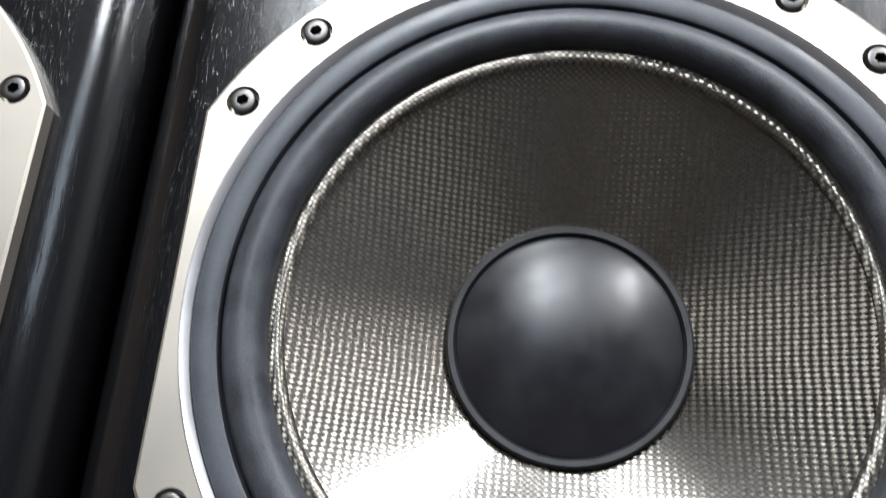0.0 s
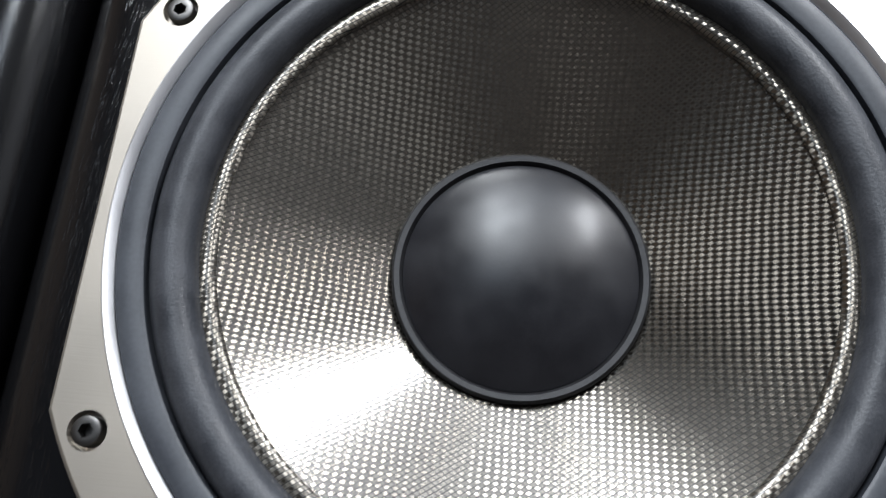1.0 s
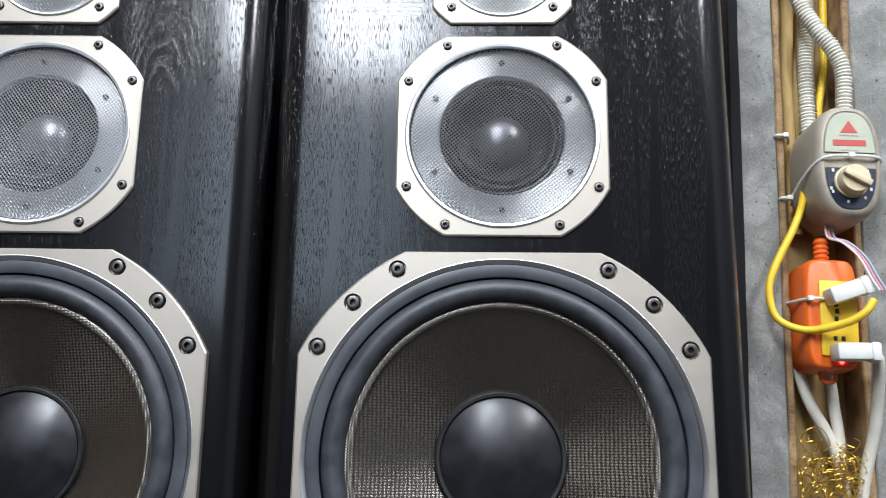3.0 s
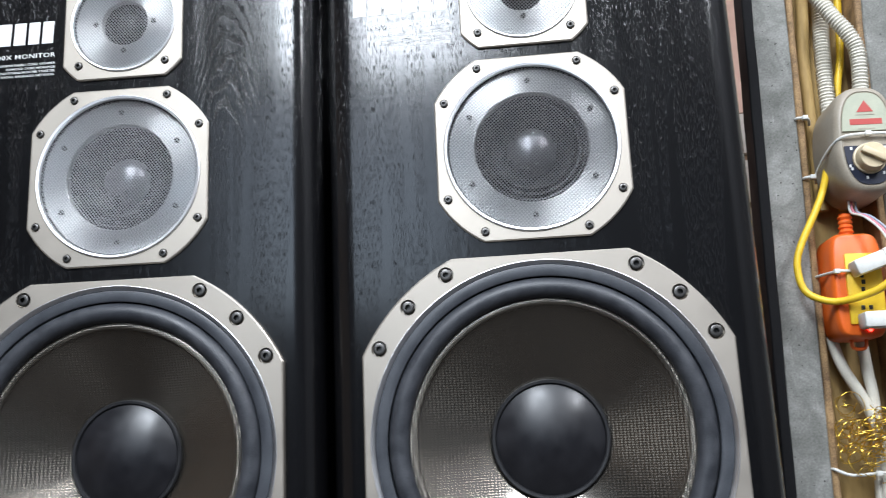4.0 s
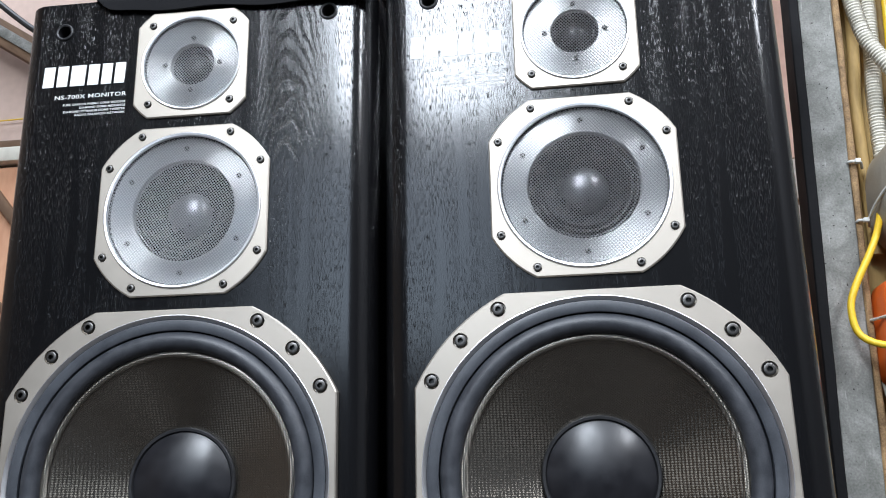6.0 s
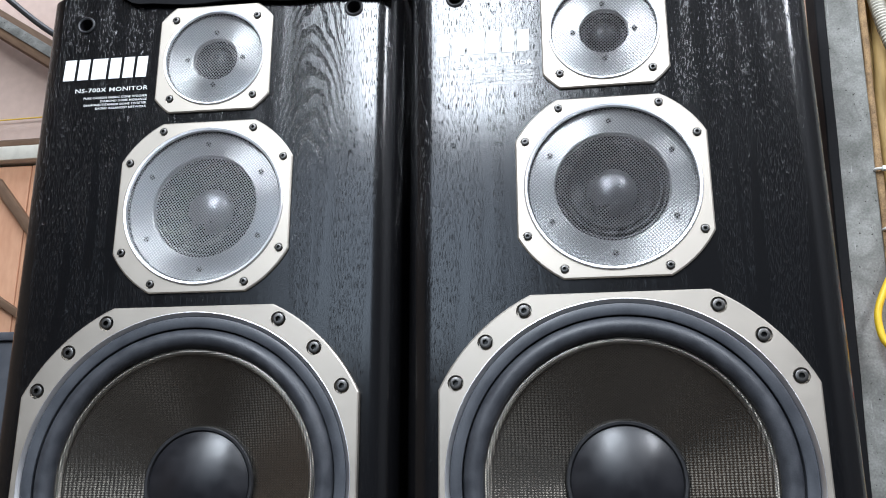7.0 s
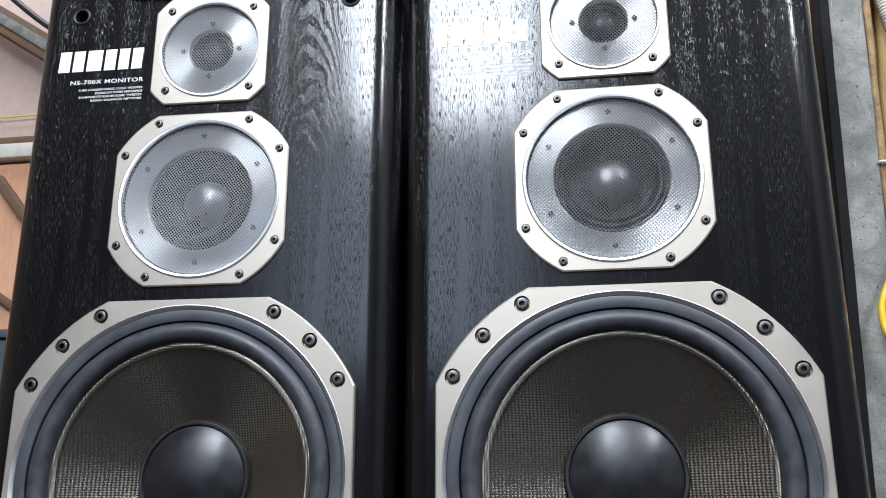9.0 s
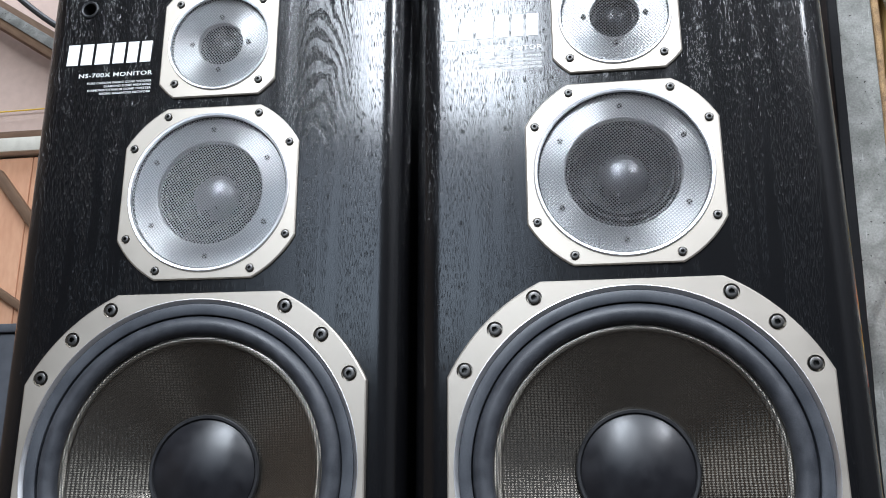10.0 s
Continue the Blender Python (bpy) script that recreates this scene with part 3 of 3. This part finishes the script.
    # grille sockets
    for x, z in SOCKETS:
        s = part("grille_socket", lathe([(0.0098, 0.0), (0.0096, -0.0012), (0.0084, -0.0018), (0.007, -0.0012), (0.0066, 0.004), (0.0064, 0.018), (0.0, 0.018)], 32), DARK, sp, "black grille socket")
        s.matrix_basis = pose(x, 0, z)

    # printed maker's mark as six plain blocks, and the lines under it
    x = -0.1640
    for wide in (0.0150, 0.0148, 0.0190, 0.0148, 0.0140, 0.0140):
        bm = bmesh.new()
        w, lean = wide - 0.0026, 0.0008
        vs = [bm.verts.new(p) for p in ((x, -0.0004, 0.4078), (x + w, -0.0004, 0.4078), (x + w + lean, -0.0004, 0.4314), (x + lean, -0.0004, 0.4314))]
        bm.faces.new(vs)
        part("mark_block", bm, WHITE_INK, sp, "white printed block")
        x += wide + 0.0004
    lettering("model_text", "NS-700X MONITOR", -0.0696, 0.3930, 0.0047, 0.079, -0.0004, sp, 1.05)
    for words, base, wide in (("PURE CARBON FABRIC CONE WOOFER", 0.3852, 0.0690), ("DIAMOND DOME MIDRANGE", 0.3812, 0.0505),
                              ("DIAMOND/TITANIUM DOME TWEETER", 0.3772, 0.0680), ("RADIAL BALANCED NETWORK", 0.3732, 0.0550)):
        lettering("small_text", words, -0.0696, base, 0.0024, wide, -0.0004, sp, 1.05)
    return sp


speaker = make_speaker()
other = copy_thing(speaker, pose(-0.395, -0.0031, WOOFER, 0, 0, 1.547))
for ob in other.children:
    if ob.name.startswith("cabinet"):
        ob.data = ob.data.copy()
        ob.data.materials[0] = FIGURED
tagged(other, "black ash three-way loudspeaker with cathedral grain beside the tweeter")


# ---------------------------------------------------------------- on top of the cabinets
cloth = thing("black_cloth", "black cloth draped over the top front edge of a speaker", "cloth", pose(-0.395, -0.0031, WOOFER, 0, 0, 1.547))
bm = bmesh.new()
cols = []
for i in range(41):
    x = -0.108 + 0.306 * i / 40
    hem = 0.489 - 0.030 * (x + 0.1) + 0.0015 * math.sin(x * 60) + (0.016 * max(0.0, 1 - i / 3) ** 2)
    sag = 0.0015 * math.sin(x * 45 + 1) + 0.002
    line = [(0.26, TOP + 0.004), (0.15, TOP + 0.006 + sag), (0.03, TOP + 0.005), (0.004, TOP + 0.0045), (-0.004, TOP + 0.001), (-0.0055, TOP - 0.006), (-0.006 - sag * 0.4, hem)]
    line += [(-0.0035, hem + 0.0005), (-0.0025, TOP - 0.006), (0.004, TOP + 0.0015), (0.26, TOP + 0.0015)]
    cols.append([bm.verts.new((x, y, z)) for y, z in line])
for a, b in zip(cols, cols[1:]):
    n = len(a)
    for k in range(n):
        bm.faces.new((a[k], a[(k + 1) % n], b[(k + 1) % n], b[k]))
bm.faces.new(cols[0])
bm.faces.new(cols[-1])
part("drape", bm, CLOTH, cloth, degrees=60)

case = thing("black_case", "small black plastic case on top of a speaker", "case")
part("shell", solid(0.085, 0.222, 0.03, 0.2, WOOFER + TOP + 0.001, WOOFER + TOP + 0.075, bevel=0.006), DARK, case)
part("lid", solid(0.083, 0.224, 0.028, 0.202, WOOFER + TOP + 0.0755, WOOFER + TOP + 0.09, bevel=0.004), DARK, case)

# ---------------------------------------------------------------- cable post beside the speakers
LEAN = pose(0.316, 0.245, 1.0, 0, 1.8, 0)


def board(name, u0, u1, y0, y1, mat, label, ragged=0.0):
    """A long upright board with a slightly uneven edge."""
    bm = bmesh.new()
    rng = random.Random(int(u0 * 1e4) + 7)
    rings = []
    for i in range(60):
        v = -0.99 + 2.95 * i / 59
        a, b = u0 + ragged * rng.uniform(-1, 1), u1 + ragged * rng.uniform(-1, 1)
        e = 0.0015
        rings.append([bm.verts.new(p) for p in ((a, y1, v), (a, y0 + e, v), (a + e, y0, v), (b - e, y0, v), (b, y0 + e, v), (b, y1, v))])
    for p, q in zip(rings, rings[1:]):
        for k in range(6):
            bm.faces.new((p[k], p[(k + 1) % 6], q[(k + 1) % 6], q[k]))
    bm.faces.new(rings[0])
    bm.faces.new(rings[-1])
    ob = new(name, mesh_of(name, bm, mat))
    ob.matrix_basis = LEAN
    return tagged(ob, label, "board", kind="structure")


# added backing: keeps the lit wall from showing between the cabinets
room_part("wall_panel", solid(-0.52, 0.12, 0.34, 0.355, 0.0, 1.50), GAP_SHADE, "added black board that darkens the gap between the speakers", "board")
board("wall_panel", -0.048, -0.0075, 0.0, 0.02, CONCRETE, "grey cement board beside the cable recess", 0.0006)
board("trim", -0.0073, 0.0, -0.001, 0.05, FIBRE, "brown frayed edge strip of the cable recess", 0.0009)
board("wall_panel", 0.080, 0.42, 0.0, 0.02, CONCRETE, "grey cement board with worn face", 0.0006)
board("trim", 0.072, 0.0795, -0.001, 0.05, FIBRE, "brown frayed edge strip of the cable recess", 0.0009)
board("wall_recess", -0.05, 0.42, 0.052, 0.07, OCHRE, "ochre plywood at the back of the recess")
# black strip in place of the shaded gap beside the cement board
board("trim", -0.0605, -0.0485, -0.008, 0.03, GAP_SHADE, "black strip standing for the shaded gap at the panel's edge", 0.0005)

fan = thing("fan_regulator", "old beige fan regulator box tied to the post", "regulator", LEAN @ pose(0.0486, -0.055, 0.109))


def oval(hw, hh, segs=40, px=0.72, pz=0.8):
    """A tall superellipse."""
    out = []
    for i in range(segs):
        a = 2 * math.pi * i / segs
        c, d = math.cos(a), math.sin(a)
        out.append((hw * math.copysign(abs(c) ** px, c), hh * math.copysign(abs(d) ** pz, d)))
    return out


def oval_shell(steps, segs=40, px=0.72, pz=0.8):
    bm = bmesh.new()
    rings = [[bm.verts.new((x, y, z)) for x, z in oval(hw, hh, segs, px, pz)] for hw, hh, y in steps]
    for a, b in zip(rings, rings[1:]):
        for i in range(segs):
            bm.faces.new((a[i], a[(i + 1) % segs], b[(i + 1) % segs], b[i]))
    bm.faces.new(rings[0])
    bm.faces.new(rings[-1])
    return bm


part("housing", oval_shell([(0.036, 0.063, 0.075), (0.036, 0.063, 0.02), (0.0345, 0.0615, 0.008), (0.031, 0.058, 0.001), (0.0275, 0.0545, 0.0), (0.0265, 0.0535, 0.0012)]), BEIGE, fan, "", 50)
half = [(x, z) for x, z in oval(0.0258, 0.0525, 60)]
up = [(x, z) for x, z in half if z >= 0.0005]
dn = [(x, z) for x, z in half if z <= -0.0005]
for name, loop, mat, lab in (("upper_label", up, PALE, "pale green label"), ("dial_label", dn, NAVY, "navy dial label")):
    bm = bmesh.new()
    a = [bm.verts.new((x, -0.0006, z)) for x, z in loop]
    b = [bm.verts.new((x, 0.0015, z)) for x, z in loop]
    bm.faces.new(a)
    for i in range(len(a)):
        bm.faces.new((a[i], a[(i + 1) % len(a)], b[(i + 1) % len(a)], b[i]))
    part(name, bm, mat, fan, lab)
bm = bmesh.new()
bm.faces.new([bm.verts.new(p) for p in ((-0.009, -0.001, 0.030), (0.009, -0.001, 0.030), (0.0, -0.001, 0.0435))])
part("mark_triangle", bm, RED, fan, "red printed triangle")
part("mark_bar", solid(-0.017, 0.017, -0.001, 0.0002, 0.0155, 0.0220), RED, fan, "red printed bar")
part("print_line", solid(-0.010, 0.010, -0.001, 0.0002, 0.0265, 0.0278), BEIGE, fan)
part("print_line", solid(-0.009, 0.009, -0.001, 0.0002, 0.0100, 0.0112), BEIGE, fan)
knob = part("knob", lathe([(0.0175, 0.0005), (0.0172, -0.003), (0.0155, -0.0036), (0.0148, -0.014), (0.0138, -0.0155), (0.0, -0.0155)], 40), CREAM, fan, "cream dial knob")
knob.matrix_basis = pose(-0.001, -0.0005, -0.024)
grip = part("grip", solid(-0.0145, 0.0145, -0.0215, -0.014, -0.0035, 0.0035, bevel=0.0012), CREAM, knob)
grip.matrix_basis = pose(0, 0, 0, 0, 28, 0)
for k in range(8):
    a = math.radians(200 - 55 * k if k < 5 else 200 - 50 * k)
    x, z = -0.001 + 0.0215 * math.cos(a), -0.024 + 0.0215 * math.sin(a)
    if abs(x) < 0.024 and z < -0.003:
        part("dial_tick", solid(x - 0.0012, x + 0.0012, -0.0012, 0.0, z - 0.0016, z + 0.0016), WHITE_INK, fan)


def along_post(name, label, category, pts, radius, mat, ribs=0.0, segs=12, group=""):
    """A cable or conduit held in the recess; points are across, out and up from the post's middle."""
    th = thing(name, label, category, LEAN, group)
    part("sheath", tube(pts, radius, segs, ribs), mat, th, "", 60)
    return th


along_post("flexible_conduit", "off-white corrugated conduit entering the fan regulator", "conduit",
           [(-0.004, 0.0, 0.75), (0.006, 0.0, 0.45), (0.020, -0.004, 0.33), (0.037, -0.01, 0.283), (0.055, -0.014, 0.252), (0.064, -0.014, 0.223), (0.062, -0.012, 0.165)], 0.0088, CONDUIT, 0.0009, 14, "conduits")
along_post("flexible_conduit", "off-white corrugated conduit behind the fan regulator", "conduit",
           [(0.045, 0.03, 0.95), (0.044, 0.028, 0.5), (0.041, 0.026, 0.32), (0.037, 0.024, 0.248), (0.037, 0.022, 0.15)], 0.0092, CONDUIT, 0.0009, 14, "conduits")
along_post("old_tube", "yellowed smooth plastic tube in the recess", "tube",
           [(0.026, 0.034, 0.95), (0.024, 0.034, 0.4), (0.017, 0.032, 0.244), (0.019, 0.034, 0.17), (0.022, 0.036, 0.05)], 0.0075, OCHRE)
along_post("yellow_pipe", "yellow plastic pipe running up the recess", "pipe",
           [(0.075, 0.036, 0.95), (0.066, 0.036, 0.33), (0.053, 0.036, 0.19), (0.045, 0.036, 0.05)], 0.0045, YELLOW)
along_post("yellow_cable", "yellow cable looping from the regulator to a plug", "cable",
           [(0.022, 0.0, 0.10), (0.008, -0.02, 0.064), (-0.004, -0.026, 0.038), (-0.026, -0.028, -0.006), (-0.031, -0.028, -0.031), (-0.024, -0.03, -0.057), (0.002, -0.04, -0.069),
            (0.033, -0.06, -0.063), (0.050, -0.068, -0.052), (0.058, -0.068, -0.040)], 0.0040, YELLOW)
for pts in ([(0.012, 0.02, -0.10), (0.020, 0.016, -0.135), (0.045, 0.012, -0.19), (0.052, 0.012, -0.26), (0.05, 0.02, -0.5), (0.05, 0.02, -0.98)],
            [(0.044, 0.02, -0.10), (0.047, 0.018, -0.14), (0.050, 0.016, -0.2), (0.044, 0.02, -0.4), (0.04, 0.02, -0.98)],
            [(0.062, -0.045, -0.094), (0.072, -0.038, -0.10), (0.077, -0.01, -0.16), (0.066, 0.006, -0.24), (0.06, 0.01, -0.4), (0.06, 0.015, -0.98)]):
    along_post("white_cable", "white sheathed mains cable running down the recess", "cable", pts, 0.0062, CONDUIT, 0.0, 12, "white cables")

socket = thing("extension_socket", "orange extension socket with yellow face and red light", "socket", LEAN @ pose(0.030, -0.035, -0.05))
part("body", oval_shell([(0.0275, 0.058, 0.05), (0.0275, 0.058, 0.008), (0.0255, 0.056, 0.0), (0.0235, 0.054, -0.0015)], 64, 0.36, 0.42), ORANGE, socket, "", 50)
part("neck", tube([(-0.001, 0.02, 0.05), (-0.001, 0.02, 0.083)], 0.0072, 14, 0.0011, 0.0055), ORANGE, socket, "ribbed orange cable neck", 60)
part("face", solid(-0.014, 0.024, -0.0045, 0.0, -0.044, 0.034, bevel=0.002), YELLOW, socket, "yellow socket face")
part("hanging_loop", tube([(-0.008, 0.02, -0.056), (-0.006, 0.02, -0.067), (0.006, 0.02, -0.067), (0.008, 0.02, -0.056)], 0.002, 8), ORANGE, socket)
part("indicator", lathe([(0.0, -0.0035), (0.0016, -0.003), (0.0022, -0.001), (0.0022, 0.002)], 14), LED, socket, "glowing red indicator").matrix_basis = pose(0.006, -0.001, -0.0495)
for x, z in ((0.002, 0.009), (0.002, -0.006), (0.003, 0.002), (0.0, -0.026), (0.008, -0.026)):
    part("slot", solid(x - 0.0022, x + 0.0022, -0.0050, -0.003, z - 0.0026, z + 0.0026, bevel=0.0008), DARK, socket)


def plug(m, lab):
    th = thing("plug", lab, "plug", LEAN @ m, "plugs in the socket")
    part("body", solid(-0.020, 0.014, -0.012, 0.012, -0.0085, 0.0085, bevel=0.003), WHITE_PLASTIC, th)
    part("collar", solid(0.0142, 0.024, -0.010, 0.010, -0.0095, 0.0095, bevel=0.003), WHITE_PLASTIC, th)
    return th


plug(pose(0.038, -0.053, -0.030, 0, -20, 0), "white mains plug with a yellow cable")
plug(pose(0.042, -0.053, -0.091, 0, -2, 0), "white mains plug with a white cable")
for mat, dx, lab in ((PINK_WIRE, 0.0, "thin pink wire"), (BLUE_WIRE, 0.004, "thin grey-blue wire"), (WHITE_PLASTIC, -0.003, "thin white wire")):
    along_post("thin_wire", lab + " hanging under the regulator", "wire",
               [(0.040 + dx, -0.01, 0.055), (0.034 + dx, -0.03, 0.032), (0.040 + dx, -0.05, 0.022), (0.052 + dx, -0.06, 0.005), (0.062 + dx, -0.064, -0.018), (0.068 + dx, -0.066, -0.030)], 0.0013, mat, 0, 8, "thin wires")


def zip_tie(label, pts):
    th = thing("zip_tie", label, "zip tie", LEAN, "zip ties")
    part("strap", tube(pts, 0.0017, 8), WHITE_PLASTIC, th)
    p = pts[len(pts) // 2]
    part("lock", solid(p[0] - 0.003, p[0] + 0.003, p[1] - 0.004, p[1] + 0.002, p[2] - 0.0025, p[2] + 0.0025, bevel=0.0006), WHITE_PLASTIC, th)


zip_tie("white zip tie round the recess edge", [(-0.009, 0.01, 0.153), (-0.009, -0.004, 0.153), (0.0, -0.005, 0.153), (0.006, 0.002, 0.153), (0.012, 0.02, 0.153)])
zip_tie("white zip tie round the recess edge", [(-0.006, 0.01, 0.081), (-0.006, -0.004, 0.081), (0.002, -0.005, 0.081), (0.008, 0.004, 0.081), (0.013, 0.02, 0.081)])
zip_tie("white zip tie round the fan regulator", [(0.006, 0.0, 0.082), (0.010, -0.03, 0.098), (0.020, -0.056, 0.110), (0.048, -0.0585, 0.113), (0.076, -0.057, 0.112), (0.088, -0.03, 0.112), (0.088, 0.0, 0.112)])
zip_tie("white zip tie holding the orange socket", [(-0.003, 0.004, -0.034), (-0.003, -0.006, -0.035), (0.006, -0.04, -0.036), (0.018, -0.042, -0.036), (0.03, -0.041, -0.034)])
zip_tie("white zip tie round the lower cables", [(-0.006, 0.008, -0.245), (-0.005, -0.004, -0.246), (0.012, -0.006, -0.252), (0.040, -0.002, -0.25), (0.068, -0.004, -0.248), (0.08, -0.004, -0.246)])

tinsel = thing("gold_tinsel", "tangled gold thread caught on the lower cables", "tinsel", LEAN, kind="stuff")
rng = random.Random(11)
bm = bmesh.new()
for k in range(70):
    cx, cz, r = rng.uniform(0.008, 0.055), rng.gauss(-0.212, 0.016), rng.uniform(0.004, 0.016)
    tilt, a0 = rng.uniform(0.5, 1.0), rng.uniform(0, 6.28)
    pts = [(cx + r * math.cos(a0 + a), -0.006 + 0.008 * math.sin(1.7 * a + a0), cz + tilt * r * math.sin(a0 + a)) for a in (0, 0.8, 1.6, 2.4, 3.2, 4.0, 4.8)]
    t = tube(pts, 0.0005, 5)
    me = bpy.data.meshes.new("tmp")
    t.to_mesh(me)
    t.free()
    bm.from_mesh(me)
    bpy.data.meshes.remove(me)
part("thread", bm, GOLD, tinsel, "", 60)

# ---------------------------------------------------------------- behind the speakers
pier = thing("brick_pier", "whitewashed brick pier behind the speakers", "pier", pose(0.36, 0.62, 0))
brick = mesh_of("brick", solid(-0.10, 0.10, -0.05, 0.05, 0.0, 0.066, bevel=0.004), BRICK)
for k in range(17):
    piece("brick", brick, pier, pose(0.006 * ((k * 7) % 3 - 1), 0, 0.076 * k))
part("core", solid(-0.092, 0.092, -0.043, 0.045, 0.0, 1.285), BEAM, pier, "brown mortar")

ply = thing("plywood_panel", "orange-brown plywood sheets against the back wall", "panel")
part("sheet", solid(-2.5, -1.53, 1.36, 1.375, 0.0, 1.70, bevel=0.002), PLY, ply)
part("sheet", solid(-1.527, -0.7, 1.36, 1.377, 0.0, 1.70, bevel=0.002), PLY, ply)
part("batten", solid(-0.16, 0.16, 1.340, 1.359, -0.014, 0.014, bevel=0.002), BEAM, ply).matrix_basis = pose(-1.52, 0, 1.53, 0, 50, 0)
part("batten", solid(-0.22, 0.22, 1.340, 1.359, -0.010, 0.010, bevel=0.002), BEAM, ply).matrix_basis = pose(-1.55, 0, 1.30, 0, 32, 0)
ledge = thing("wall_ledge", "pale ledge strip under a brown timber rail", "ledge")
part("strip", solid(-2.5, -0.7, 1.33, 1.39, 1.708, 1.750, bevel=0.003), CONDUIT, ledge)
rail = thing("timber_rail", "dark brown timber rail on the back wall", "rail")
part("bar", solid(-2.6, -0.6, 1.345, 1.398, 1.7515, 1.777, bevel=0.004), BEAM, rail)
room_part("wall_upper", solid(-2.78, -0.3, 1.385, 1.398, 1.78, 2.96), PINKISH, "pale pink painted upper wall", "wall")
brace = thing("roof_brace", "brown timber brace running up to the roof", "beam")
part("timber", solid(-0.75, 0.75, -0.03, 0.03, -0.035, 0.035, bevel=0.004), BEAM, brace)
part("cover_strip", solid(-0.75, 0.75, -0.036, -0.031, -0.012, 0.016, bevel=0.001), CONCRETE, brace)
brace.matrix_basis = pose(-1.62, 1.32, 2.105, 0, 33, 0)
locker = thing("grey_locker", "slate grey metal locker standing by the back wall", "locker")
part("body", solid(-2.1, -1.15, 1.0, 1.33, 0.0, 1.13, bevel=0.006), GREY_PLASTIC, locker)
part("top_rim", solid(-2.11, -1.14, 0.99, 1.335, 1.1305, 1.15, bevel=0.004), GREY_PLASTIC, locker)
string = thing("yellow_string", "thin yellow string stretched along the upper wall", "string")
part("strand", tube([(-2.6, 1.372, 1.838), (-1.7, 1.368, 1.848), (-0.7, 1.372, 1.862)], 0.0022, 8), YELLOW, string)
wire = thing("black_cable", "black cable sagging above the roof brace", "cable")
part("sheath", tube([(-2.25, 1.26, 2.60), (-1.95, 1.25, 2.39), (-1.70, 1.25, 2.25), (-1.45, 1.25, 2.05), (-1.15, 1.26, 1.87)], 0.009, 10), DARK, wire)
